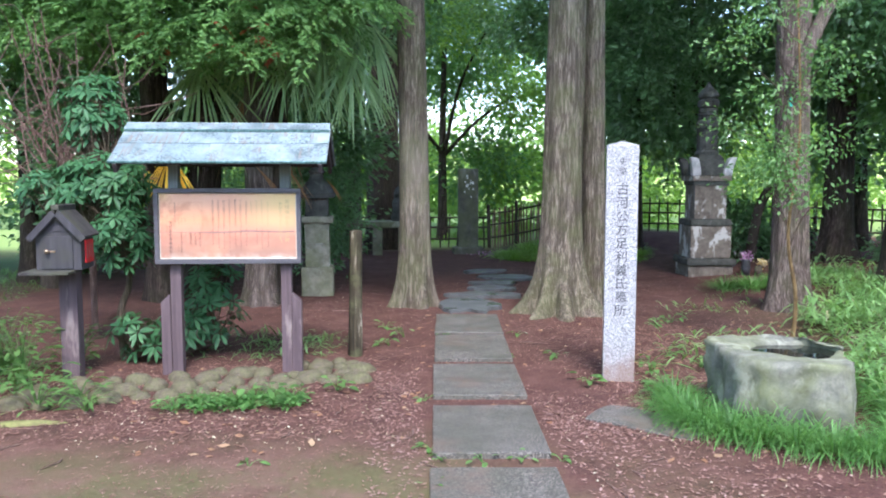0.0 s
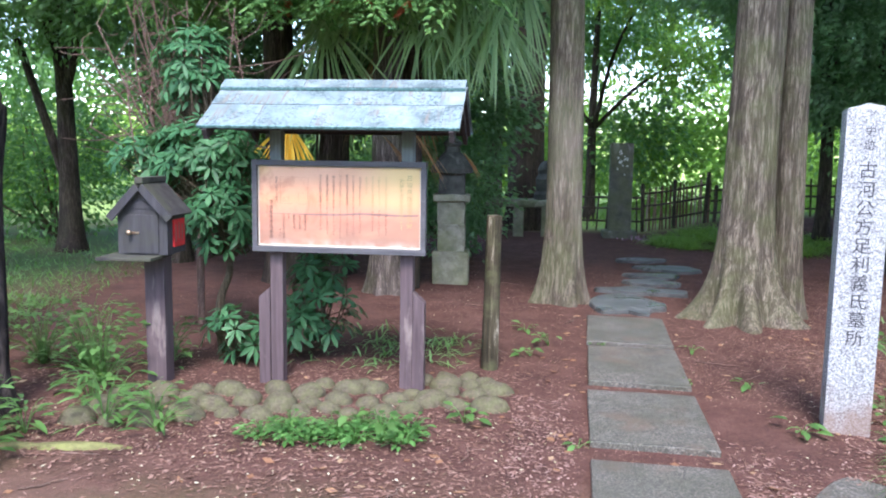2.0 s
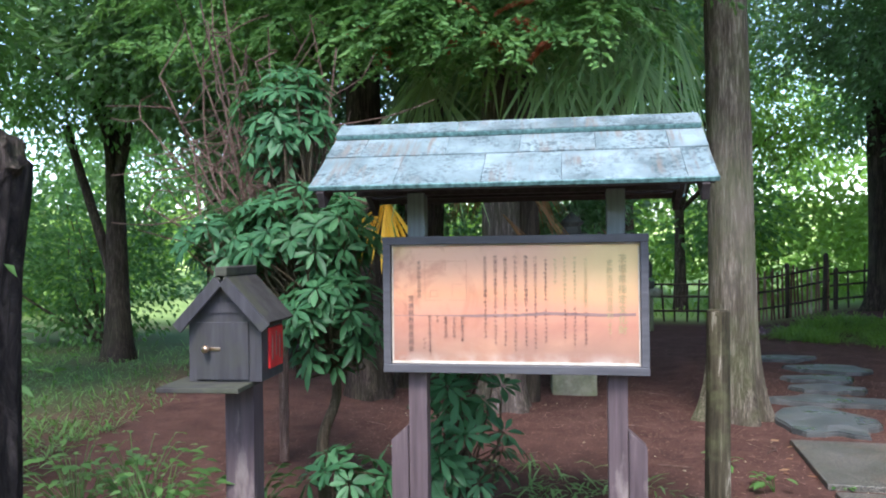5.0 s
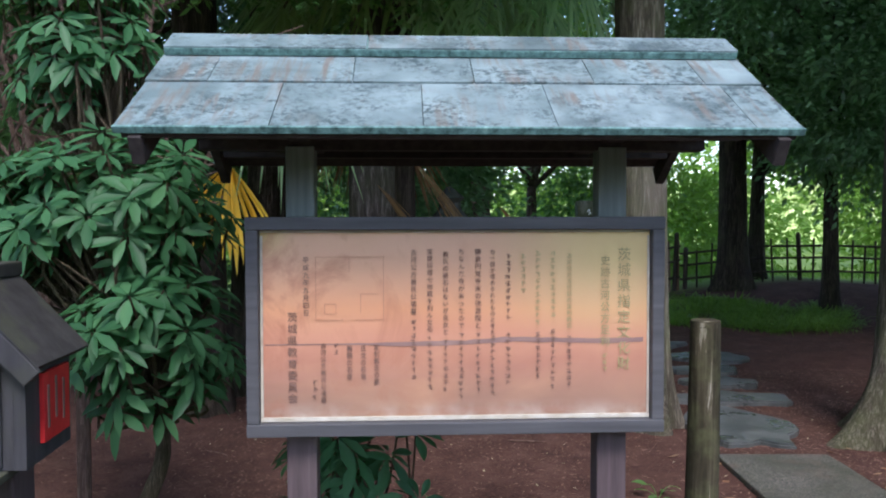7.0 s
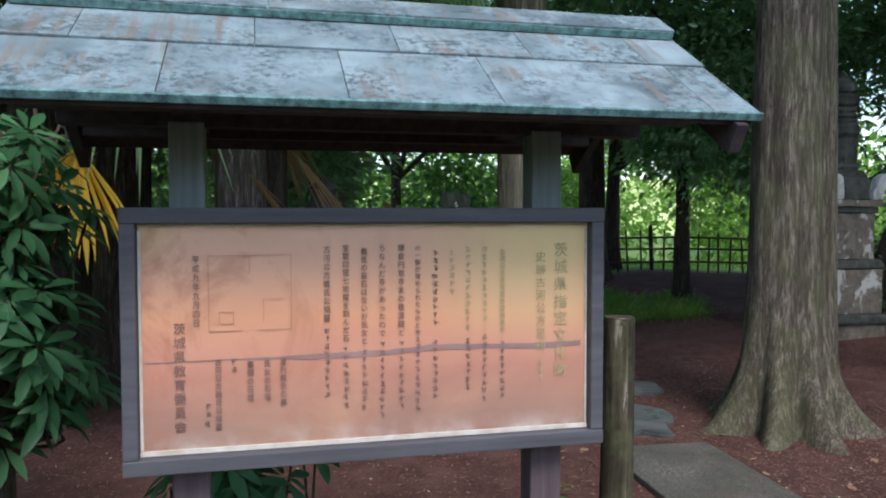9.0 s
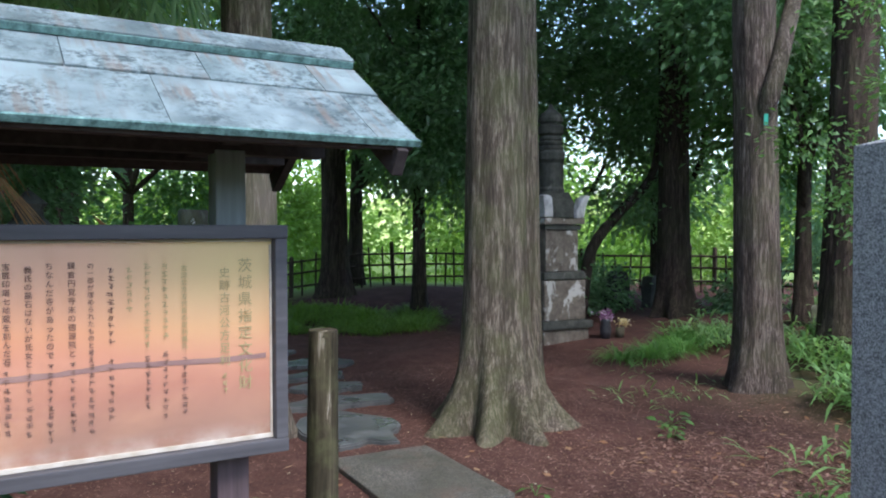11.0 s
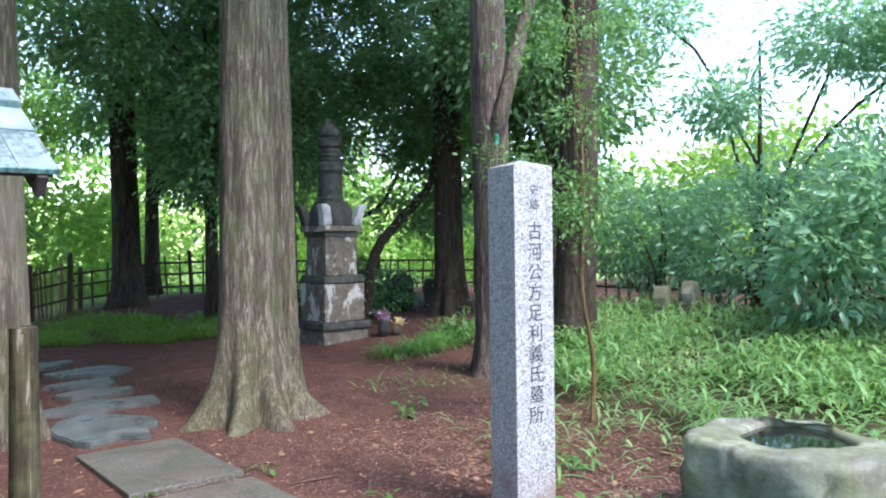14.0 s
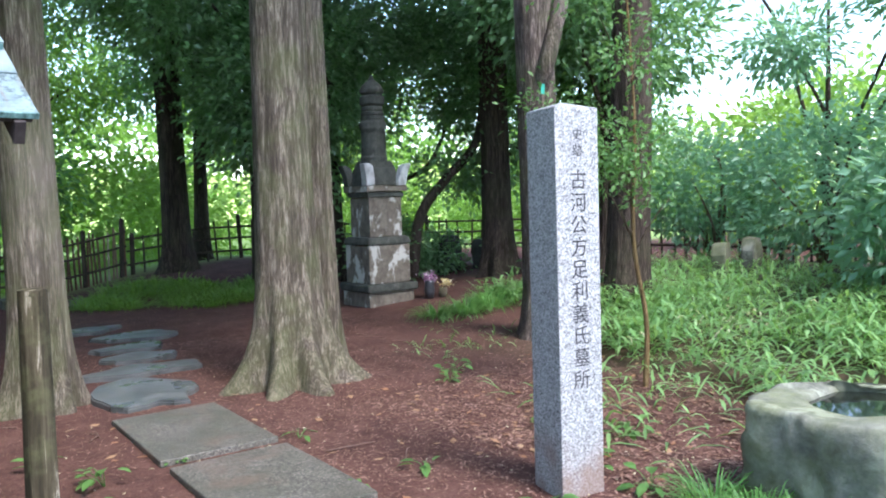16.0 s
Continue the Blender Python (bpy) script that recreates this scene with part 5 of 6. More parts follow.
for label, x, y, blobs in (
        ("dark shady evergreen behind the notice board", -3.4, 13.4, [((-3.6, 12.8, 3.4), (1.6, 1.0, 1.6), 200, 40), ((-2.0, 13.2, 3.6), (1.4, 1.0, 1.5), 150, 40), ((-3.0, 12.6, 5.4), (2.4, 1.6, 1.2), 160, 36)]),
        ("dark shady evergreen at the side of the clearing", -5.8, 12.6, [((-5.6, 12.0, 4.2), (1.8, 1.4, 1.5), 190, 40), ((-5.0, 10.8, 5.2), (1.8, 1.6, 1.1), 130, 38)]),
        ("dark evergreen screening the field", -5.2, 12.0, [((-5.2, 11.8, 4.2), (1.6, 0.9, 1.2), 130, 40), ((-4.5, 11.7, 2.2), (0.95, 0.6, 1.2), 100, 40), ((-2.4, 11.8, 4.4), (1.9, 0.8, 1.4), 130, 40), ((-4.6, 11.2, 5.8), (1.8, 1.2, 0.9), 90, 38)]),
        ("dark evergreen over the stone lantern", -1.6, 15.0, [((-1.3, 14.2, 2.4), (0.9, 0.7, 1.2), 90, 42), ((-0.4, 14.6, 5.2), (1.7, 1.2, 1.4), 130, 38)])):
    leaf_tree(label, x, y, 0.13, blobs, L_DARK, (0.12, 0.06))
leaf_tree("light green tree over the end of the path", 1.2, 21.0, 0.12,
          [((2.0, 17.8, 5.0), (1.1, 0.8, 0.9), 44, 40), ((0.5, 18.6, 5.6), (1.0, 0.8, 0.9), 32, 40), ((2.9, 19.2, 3.7), (0.8, 0.6, 0.7), 26, 40)], L_BRIGHT, (0.11, 0.055))
leaf_tree("slanting forked tree at the edge of the field", -7.3, 12.8, 0.15,
          [((-7.6, 12.6, 4.0), (1.6, 1.4, 1.1), 170, 40), ((-8.6, 11.4, 4.6), (1.8, 1.6, 1.2), 110, 38), ((-6.9, 11.2, 5.4), (1.6, 1.5, 1.0), 70, 38)], L_MID, (0.1, 0.05), lean=(-0.03, 0))
v, f = tube_arrays(bend([(-7.35, 12.8, 1.0), (-7.6, 12.75, 1.9), (-8.0, 12.7, 3.2)], 10), np.linspace(0.08, 0.05, 10), 10, 0.08, 1)
fork = mesh_part("fork", v, f, M_CEDAR_DARK, None, smooth=True)
fork.parent = [o for o in bpy.data.objects if o.get("label", "").startswith("slanting forked")][0]
leaf_tree("dark leafy tree above the field-side bushes", -8.2, 9.0, 0.14,
          [((-7.4, 8.8, 3.9), (1.7, 1.5, 1.0), 130, 40), ((-6.4, 8.0, 5.0), (1.9, 1.6, 1.0), 110, 38), ((-8.4, 7.2, 4.4), (1.6, 1.6, 1.2), 70, 38)], L_MID, (0.1, 0.05))
bush("leafy green bush behind the cherry tree", [((-5.1, 6.7, 0.8), (0.75, 0.6, 0.75), 110, 36), ((-5.6, 6.5, 1.0), (0.6, 0.5, 0.5), 60, 36)], L_MID, (0.1, 0.036), 0.15)
bush("leafy green bush at the field's edge", [((-8.6, 14.4, 1.3), (1.3, 1.0, 1.2), 110, 40), ((-10.4, 13.4, 1.6), (1.3, 1.2, 1.4), 100, 40)], L_MID, (0.11, 0.055), 0.25)
bush("dark bush near the field-side trees", [((-5.4, 13.8, 1.0), (1.1, 0.8, 1.0), 110, 40), ((-3.9, 14.4, 1.1), (1.0, 0.8, 1.1), 90, 40)], L_DARK, (0.1, 0.05), 0.22)
bush("dark bush behind the stone lantern", [((-1.3, 13.4, 1.0), (0.7, 0.6, 0.9), 90, 40), ((-2.2, 13.6, 1.2), (0.8, 0.6, 1.1), 90, 40)], L_DARK, (0.09, 0.045), 0.2)
bush("dark glossy bush near the altar", [((-1.75, 17.2, 0.9), (0.7, 0.6, 0.9), 80, 40)], L_DARK, (0.1, 0.05), 0.2)

# dead brown twigs behind the shrub
dead = thing("dead_shrub", "leafless dead shrub of tangled brown twigs", "shrub")
pcs = []
for k in range(26):
    s = np.array([-3.15 + rng.normal() * 0.1, 8.2 + rng.normal() * 0.1, 0.9])
    e = s + np.array([rng.uniform(-1.0, 0.9), rng.uniform(-0.7, 0.2), rng.uniform(0.7, 2.3)])
    line = bend([s, (s + e) / 2 + rng.normal(size=3) * 0.12, e], 9)
    pcs.append(tube_arrays(line, np.linspace(0.015, 0.006, 9), 5))
    for j in range(9):
        q = line[rng.integers(3, 9)]
        e2 = q + rng.normal(size=3) * np.array([0.22, 0.2, 0.16]) + [0, 0, 0.14]
        pcs.append(tube_arrays(bend([q, (q + e2) / 2 + rng.normal(size=3) * 0.04, e2], 5), np.linspace(0.006, 0.003, 5), 4))
v, f = joined(pcs)
mesh_part("branchwork", v, f, M_TWIG, dead)
v, f = tube_arrays([(-3.15, 8.2, z) for z in np.linspace(-0.05, 1.0, 6)], [0.035] * 6, 8, 0.1)
mesh_part("stem", v, f, M_TWIG, dead)

# ---- whorled shrub between the letter box and the notice board ----
shrub = thing("whorled_shrub", "shrub with whorls of drooping glossy lance-shaped leaves", "shrub")


def whorls(parent, blobs, mat, length, width, name="leaves", base=None):
    P, W, U, L = [], [], [], []
    twigs = []
    for c, s, n, root in blobs:
        c, s = np.array(c, float), np.array(s, float)
        for _ in range(n):
            d = unit(rng.normal(size=3))
            q = c + d * s * rng.uniform(0.55, 1.0)
            if q[2] < 0.06:
                continue
            axis = unit(d * [0.7, 0.7, 0.4] + [0, -0.15, 0.75])
            u = unit(np.cross(axis, rng.normal(size=3)))
            w = np.cross(axis, u)
            m = int(rng.integers(7, 11))
            tilt = rng.uniform(-0.35, 0.25)
            for k in range(m):
                a = 2 * math.pi * k / m + rng.uniform(-0.2, 0.2)
                way = math.cos(a) * u + math.sin(a) * w + axis * (tilt + rng.uniform(-0.15, 0.2))
                P.append(q + way * 0.012)
                W.append(way)
                U.append(axis)
                L.append(length * rng.uniform(0.65, 1.15))
            twigs.append(tube_arrays(bend([np.array(root, float), (np.array(root) + q) / 2 + rng.normal(size=3) * 0.06, q], 6), np.linspace(0.008, 0.004, 6), 5))
    L = np.array(L)
    v, f = long_leaves(np.array(P), np.array(W), np.array(U), L, L * width / length, rng.uniform(0.0, 0.3, len(L)), ((0.18, 0.45), (0.5, 1.0), (0.78, 0.75)), 0.16)
    mesh_part(name, v, f, mat, parent)
    v, f = joined(twigs)
    mesh_part("branchwork", v, f, M_STEM, parent)


whorls(shrub, [((-2.62, 7.15, 1.56), (0.46, 0.36, 0.26), 150, (-2.5, 7.15, 1.0)), ((-3.08, 7.25, 1.52), (0.32, 0.3, 0.2), 62, (-2.6, 7.2, 1.1)),
               ((-2.8, 7.38, 2.2), (0.3, 0.28, 0.34), 90, (-2.65, 7.3, 1.6)), ((-2.42, 6.98, 1.1), (0.28, 0.27, 0.3), 90, (-2.45, 7.1, 0.8))], L_SHRUB, 0.11, 0.034)
v, f = tube_arrays(bend([(-2.46, 7.05, -0.05), (-2.5, 7.08, 0.4), (-2.42, 7.1, 0.7), (-2.52, 7.15, 1.1), (-2.7, 7.3, 1.7)], 20), np.linspace(0.035, 0.016, 20), 10, 0.2, 2)
mesh_part("stem", v, f, M_STEM, shrub, smooth=True)
low = thing("whorled_shrub", "low shrub with drooping glossy leaves behind sign posts", "shrub")
whorls(low, [((-1.72, 7.2, 0.5), (0.3, 0.28, 0.42), 56, (-1.75, 7.2, 0.1)), ((-2.3, 6.95, 0.28), (0.26, 0.22, 0.22), 22, (-2.3, 6.95, 0.05)), ((-1.95, 7.1, 0.35), (0.25, 0.22, 0.25), 20, (-1.95, 7.1, 0.05))], L_SHRUB, 0.12, 0.038)

# ---- far woods ----
def far_wood(label, spots, mat, leaf, per=44, spread=0.42):
    w = thing("far_woods", label, "woods", kind="stuff")
    crown(w, [(c, s, n, per) for c, s, n in spots], mat, leaf, spread, -0.2, "foliage")
    tagged(w.children[0], kind="stuff")
    return w


far_wood("bright sunlit trees and bushes beyond the fence", [((x, 25 + 3 * math.sin(x), 1.4 + 0.5 * math.sin(x * 2.3)), (2.6, 1.5, 1.6), 90) for x in np.arange(-6, 22, 3.4)], L_BRIGHT, (0.2, 0.1))
far_wood("light green trees beyond the fence", [((x, 30 + 2 * math.cos(x), 5.5 + 1.6 * math.sin(x * 1.7)), (2.6, 2.0, 2.2), 80) for x in (-4, 0.5, 5.5, 11, 17)], L_BRIGHT, (0.24, 0.12))
far_wood("mid-green trees behind the fence", [((x, 22.5 + 1.2 * math.cos(x * 2), 4.4 + 1.0 * math.sin(x * 1.3)), (1.7, 1.4, 1.6), 80) for x in (-3.2, 1.0, 6.4, 10)], L_MID, (0.17, 0.085))
far_wood("bright hedges across the open field", [((-15 - 2 * math.sin(y), y, 1.3 + 0.5 * math.sin(y * 2)), (1.8, 2.2, 1.5), 70) for y in np.arange(6, 26, 3.2)], L_BRIGHT, (0.2, 0.1))
far_wood("tall trees across the open field", [((-17 - 2 * math.cos(y), y, 6 + 1.3 * math.sin(y * 1.3)), (2.8, 3.0, 2.8), 90) for y in (5, 11, 17, 23, 29)], L_MID, (0.24, 0.12))
far_wood("bright trees beyond the side fence", [((15.5 + 1.5 * math.sin(y), y, 1.6 + 0.5 * math.sin(y * 2)), (1.8, 2.0, 1.7), 70) for y in np.arange(-2, 20, 3.2)], L_BRIGHT, (0.2, 0.1))
far_wood("hazy light green woods all round the fields", [((36 * math.cos(a), 10 + 36 * math.sin(a), 2.6 + 0.9 * math.sin(a * 7)), (5.5, 5.5, 3.2), 60) for a in np.arange(0, 6.28, 0.21)], L_BRIGHT, (0.5, 0.26), 30, 0.8)
far_wood("slender light trees beyond the gravestone", [((1.6, 23.5, 5.4), (2.0, 1.2, 2.0), 70), ((0.3, 26, 7.6), (2.2, 1.4, 2.0), 60), ((3.6, 27, 7.4), (2.4, 1.4, 2.2), 60), ((2.4, 21.5, 2.2), (1.2, 0.8, 1.2), 44)], L_MID, (0.17, 0.085))
# added out of view, only to cut the sky light from behind
far_wood("unseen woods added behind the visitor to hold back light", [((x, -11, 3.0), (2.6, 1.5, 3.2), 60) for x in (-10, -5, 0, 5, 10)], L_MID, (0.3, 0.15))

# low backdrop that closes the view, glowing in place of a sunlit distance
turns = np.linspace(0, 2 * math.pi, 241)[:-1]
bv, rows_up = [], 14
for k in range(rows_up):
    for a in turns:
        q = Vector((math.cos(a) * 6, math.sin(a) * 6, 0))
        tall = 4.4 + 2.0 * noise.noise(q) + 1.4 * noise.noise(q * 4) + 0.9 * noise.noise(q * 11)
        u = k / (rows_up - 1)
        r = 60 - 4 * (1 - u) ** 2 + 1.6 * noise.noise(Vector((q.x * 5, q.y * 5, u * 6)))
        bv.append((r * math.cos(a), 8 + r * math.sin(a), -0.5 + tall * math.sin(u * math.pi / 2)))
nb = len(turns)
bf = [(k * nb + i, (k + 1) * nb + i, (k + 1) * nb + (i + 1) % nb, k * nb + (i + 1) % nb) for k in range(rows_up - 1) for i in range(nb)]
n = Nodes("glowing_backdrop", 0.9, 0.1)
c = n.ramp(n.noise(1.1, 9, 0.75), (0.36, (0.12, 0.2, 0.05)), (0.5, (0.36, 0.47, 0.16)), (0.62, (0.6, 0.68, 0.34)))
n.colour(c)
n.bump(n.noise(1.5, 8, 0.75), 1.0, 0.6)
# emission stands in for daylight on the open field beyond
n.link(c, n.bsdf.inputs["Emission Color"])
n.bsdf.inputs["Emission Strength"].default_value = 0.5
tagged(mesh_part("backdrop", bv, bf, n.mat, smooth=True), "glowing pale green backdrop standing in for the bright distance", "backdrop", kind="structure")

# ---- fence of bamboo and dark stakes ----
def fence_run(points, label, mat, step=0.19, height=0.82, tall=0.0):
    fn = thing("bamboo_fence", label, "fence")
    pm = part("picket", rough_up(lathe([(0.019, 0), (0.02, height * 0.5), (0.018, height)], 6), 0.004, 5), mat, fn)
    post = part("post", rough_up(lathe([(0.042, -0.1), (0.042, height + 0.08), (0.02, height + 0.11)], 8), 0.006, 5), M_FENCE, fn)
    first = [True, True]
    for (x0, y0), (x1, y1) in zip(points, points[1:]):
        L = math.hypot(x1 - x0, y1 - y0)
        n = int(L / step)
        for k in range(n):
            t = (k + 0.5 + rng.uniform(-0.15, 0.15)) / n
            x, y = x0 + (x1 - x0) * t, y0 + (y1 - y0) * t
            is_post = k % 9 == 0
            src = post if is_post else pm
            idx = 1 if is_post else 0
            if first[idx]:
                o, first[idx] = src, False
            else:
                o = src.copy()
                scene.collection.objects.link(o)
            o.matrix_basis = pose(x, y, land(x, y) - 0.02, rng.uniform(-3, 3), rng.uniform(-3, 3), rng.uniform(0, 90)) @ Matrix.Diagonal((1, 1, rng.uniform(0.9, 1.12), 1))
        a = math.degrees(math.atan2(y1 - y0, x1 - x0))
        for h in (0.22, 0.5, 0.74):
            pts = [(x0 + (x1 - x0) * t, y0 + (y1 - y0) * t - 0.02, land(x0 + (x1 - x0) * t, y0 + (y1 - y0) * t) + h * height / 0.82 + 0.012 * math.sin(9 * t)) for t in np.linspace(0, 1, max(4, int(L)))]
            v, f = tube_arrays(pts, [0.023] * len(pts), 6, 0.1)
            mesh_part("rail", v, f, M_FENCE, fn)
    return fn


fence_run([(-6, 18.4), (-2.5, 18.5), (2.1, 18.5)], "low dark rustic bamboo fence at the clearing's edge", M_FENCE, 0.2, 0.8)
fence_run([(2.1, 18.5), (3.5, 18.4)], "dense reddish bamboo fence panel", M_BAMBOO, 0.07, 0.9)
fence_run([(3.5, 18.4), (7.6, 18.0), (10.2, 14.2)], "low dark rustic bamboo fence at the back", M_FENCE, 0.22, 0.74)
fence_run([(10.2, 14.2), (10.4, 9.6), (10.3, 4.0)], "low dark rustic fence behind the hedge", M_FENCE, 0.22, 0.74)

# ---- stones of the burial ground ----
def stone_block(name, parent, c, s, mat, bev=0.02, seed=0.0, amount=0.015, rz=0):
    bm = boxed(c, s, bev, rz)
    bmesh.ops.subdivide_edges(bm, edges=[e for e in bm.edges if e.calc_length() > 0.08], cuts=2, use_grid_fill=True)
    return part(name, rough_up(bm, amount, 5, seed), mat, parent)


lantern = thing("stone_lantern", "square mossy stone lantern with a dark fire box", "stone lantern", (-1.17, 11.05, -0.02), 4)
stone_block("base", lantern, (0, 0, 0.2), (0.44, 0.44, 0.42), M_LANTERN, 0.02, 1)
stone_block("shaft", lantern, (0, 0, 0.57), (0.34, 0.34, 0.34), M_LANTERN, 0.015, 2)
stone_block("shaft", lantern, (0, 0, 0.88), (0.335, 0.335, 0.29), M_LANTERN, 0.012, 3)
stone_block("table", lantern, (0, 0, 1.06), (0.45, 0.45, 0.09), M_LANTERN, 0.02, 4)
stone_block("fire_box", lantern, (0, 0, 1.23), (0.32, 0.32, 0.27), M_STUPA_DARK, 0.02, 5)
part("cap", rough_up(lathe([(0.25, 1.36), (0.26, 1.42), (0.17, 1.54), (0.1, 1.62), (0.09, 1.68), (0.12, 1.72), (0.02, 1.82)], 16, 0.8), 0.01, 6), M_STUPA_DARK, lantern)

stele = thing("gravestone", "tall narrow weathered gravestone dotted with white chips", "gravestone", (1.5, 17.1, land(1.5, 17.1) - 0.03), 0)
stone_block("plinth", stele, (0, 0, 0.08), (0.66, 0.5, 0.2), M_STELE, 0.02, 1)
bm = boxed((0, 0, 1.02), (0.44, 0.22, 1.74), 0.03)
part("slab", rough_up(bm, 0.01, 3), M_STELE, stele)
for k in range(20):
    s = 0.022 * rng.uniform(0.7, 1.5)
    part("white_chip", boxed((rng.uniform(-0.11, 0.11), -0.118, 1.25 + rng.random() ** 0.7 * 0.5), (s, 0.008, s * 1.3), 0.003, ry=rng.uniform(-30, 30)), M_WHITE, stele)

altar = thing("stone_altar", "mossy stone slab table on square stone legs", "stone altar", (-0.42, 17.0, -0.02))
stone_block("top", altar, (0, 0, 0.67), (1.45, 0.6, 0.14), M_LANTERN, 0.03, 1, 0.03)
for x in (-0.55, -0.05, 0.5):
    stone_block("leg", altar, (x, -0.12, 0.31), (0.21, 0.22, 0.62), M_LANTERN, 0.02, x)
mon = thing("small_stone_monument", "small dark stone monument standing on the altar", "stone monument", (0.02, 17.05, 0.72))
part("body", rough_up(lathe([(0.2, 0.0), (0.21, 0.1), (0.16, 0.16), (0.18, 0.4), (0.12, 0.5), (0.14, 0.58), (0.1, 0.7), (0.03, 0.76)], 14, 0.4), 0.02, 5), M_STUPA_DARK, mon)

for x, y, w, h, r in ((7.45, 8.75, 0.36, 0.52, 20), (7.8, 8.55, 0.38, 0.56, 14), (6.6, 9.7, 0.34, 0.42, 30), (6.9, 13.2, 0.44, 0.62, 10), (7.4, 13.0, 0.4, 0.5, 25), (6.25, 13.5, 0.4, 0.5, 0)):
    g = thing("gravestone", "small round-topped mossy gravestone in the grass", "gravestone", (x, y, land(x, y) - 0.04), r, group="small gravestones")
    bm = boxed((0, 0, h / 2), (w, 0.16, h), 0.02)
    bmesh.ops.subdivide_edges(bm, edges=bm.edges, cuts=3, use_grid_fill=True)
    for v in bm.verts:
        if v.co.z > h * 0.7:
            v.co.x *= 1 - 0.8 * ((v.co.z - h * 0.7) / (h * 0.3)) ** 2 * 0.6
    part("slab", rough_up(bm, 0.02, 5, x), M_STELE if y < 11 else M_STUPA_DARK, g)

vase = thing("flower_vase", "dark vase with purple and cream flowers by stupa", "vase", (5.3, 11.75, land(5.3, 11.75)))
part("pot", lathe([(0.06, 0), (0.075, 0.1), (0.06, 0.2), (0.07, 0.24)], 16), M_VASE, vase, smooth=True)
p = np.array([0, 0, 0.28]) + rng.normal(size=(160, 3)) * [0.045, 0.04, 0.032]
v, f = small_leaves(p, rng.normal(size=(160, 3)) + [0, 0, 0.8], 0.032, 0.022)
tagged(mesh_part("bouquet", v, f, M_PETAL, vase, "purple-pink flowers"), kind="stuff")
vase2 = thing("flower_vase", "low pot of cream flowers on the soil", "vase", (5.46, 11.66, land(5.46, 11.66)))
part("pot", lathe([(0.05, 0), (0.06, 0.07), (0.055, 0.13)], 14), M_COBBLE, vase2, smooth=True)
p = np.array([0.05, 0, 0.18]) + rng.normal(size=(110, 3)) * [0.045, 0.035, 0.025]
v, f = small_leaves(p, rng.normal(size=(110, 3)) + [0, 0, 0.8], 0.032, 0.022)
tagged(mesh_part("bouquet", v, f, M_PETAL_Y, vase2, "cream and yellow flowers"), kind="stuff")
fp = thing("flower_patch", "purple fallen petals and small plants by gravestone", "flowers")
p = on_land(np.array([2.15, 16.6]) + rng.normal(size=(220, 2)) * [0.25, 0.16]) + np.array([0, 0, 0.06]) * rng.random((220, 1))
v, f = small_leaves(p, rng.normal(size=(220, 3)) + [0, 0, 0.5], 0.05, 0.03)
tagged(mesh_part("petals", v, f, M_PETAL, fp), kind="stuff")

# ---- grasses and weeds ----
def tuft(parent_label, spots, mat, length, width, per, name="grass_tuft", droop=0.75, spread=0.07, category="grass", group=""):
    for x, y, k in spots:
        t = thing(name, parent_label, category, (x, y, land(x, y)), group=group)
        n = int(per * k)
        a = rng.uniform(0, 2 * math.pi, n)
        lean = rng.uniform(0.25, 1.0, n)
        way = np.stack([np.cos(a) * lean, np.sin(a) * lean, np.ones(n)], 1)
        p = np.stack([np.cos(a), np.sin(a), 0 * a], 1) * (rng.random(n) * spread * k)[:, None]
        L = length * rng.uniform(0.6, 1.2, n) * (0.75 + 0.25 * k)
        v, f = long_leaves(p, way, np.stack([-np.cos(a), -np.sin(a), np.ones(n)], 1), L, width, droop * rng.uniform(0.6, 1.3, n), ((0.35, 1.0), (0.7, 0.8)), 0.15)
        mesh_part("tuft", v, f, mat, t)


TROUGH_TUFTS = [(1.86, 5.3, 1.0), (1.84, 5.1, 1.15), (1.88, 4.9, 1.2), (1.98, 4.72, 1.2), (2.12, 4.58, 1.2), (2.27, 4.47, 1.15), (2.44, 4.36, 1.15), (2.62, 4.28, 1.2), (2.8, 4.28, 1.2), (2.97, 4.38, 1.3), (3.1, 4.56, 1.3), (3.2, 4.75, 1.3), (3.28, 4.95, 1.3), (3.36, 5.2, 1.3), (3.45, 4.85, 1.2), (3.42, 4.55, 1.2), (3.3, 4.35, 1.1), (3.5, 5.5, 1.2), (1.92, 5.55, 0.9)]
tuft("arching tuft of fine dark green grass beside trough", TROUGH_TUFTS, L_GRASS, 0.42, 0.007, 240, spread=0.12, group="grass tufts round the trough")
BACK_TUFTS = [(4.55 + 0.2 * k + rng.uniform(-0.1, 0.1), 10.4 + 0.12 * (k % 3) + rng.uniform(-0.1, 0.3), 1.3) for k in range(6)] + [(5.9, 11.0, 1.2), (6.2, 10.8, 1.1), (5.6, 10.5, 1.2)]
tuft("arching tuft of dark green grass by the cedar", BACK_TUFTS, L_GRASS, 0.4, 0.012, 120, spread=0.14, group="grass tufts by the cedar")
EDGE_TUFTS = []
for k in range(54):
    u, w = rng.random(), rng.random() ** 1.2
    EDGE_TUFTS.append((2.0 + 2.3 * u + 0.7 * w, 15.7 - 1.6 * u + 1.6 * w, 1.5))
# bright leaf colour makes up for the light lost under the evergreens
tuft("arching tuft of grass at the clearing's edge, coloured brighter against shade", EDGE_TUFTS, L_BRIGHT, 0.36, 0.014, 90, spread=0.2, group="grass tufts at the edge")


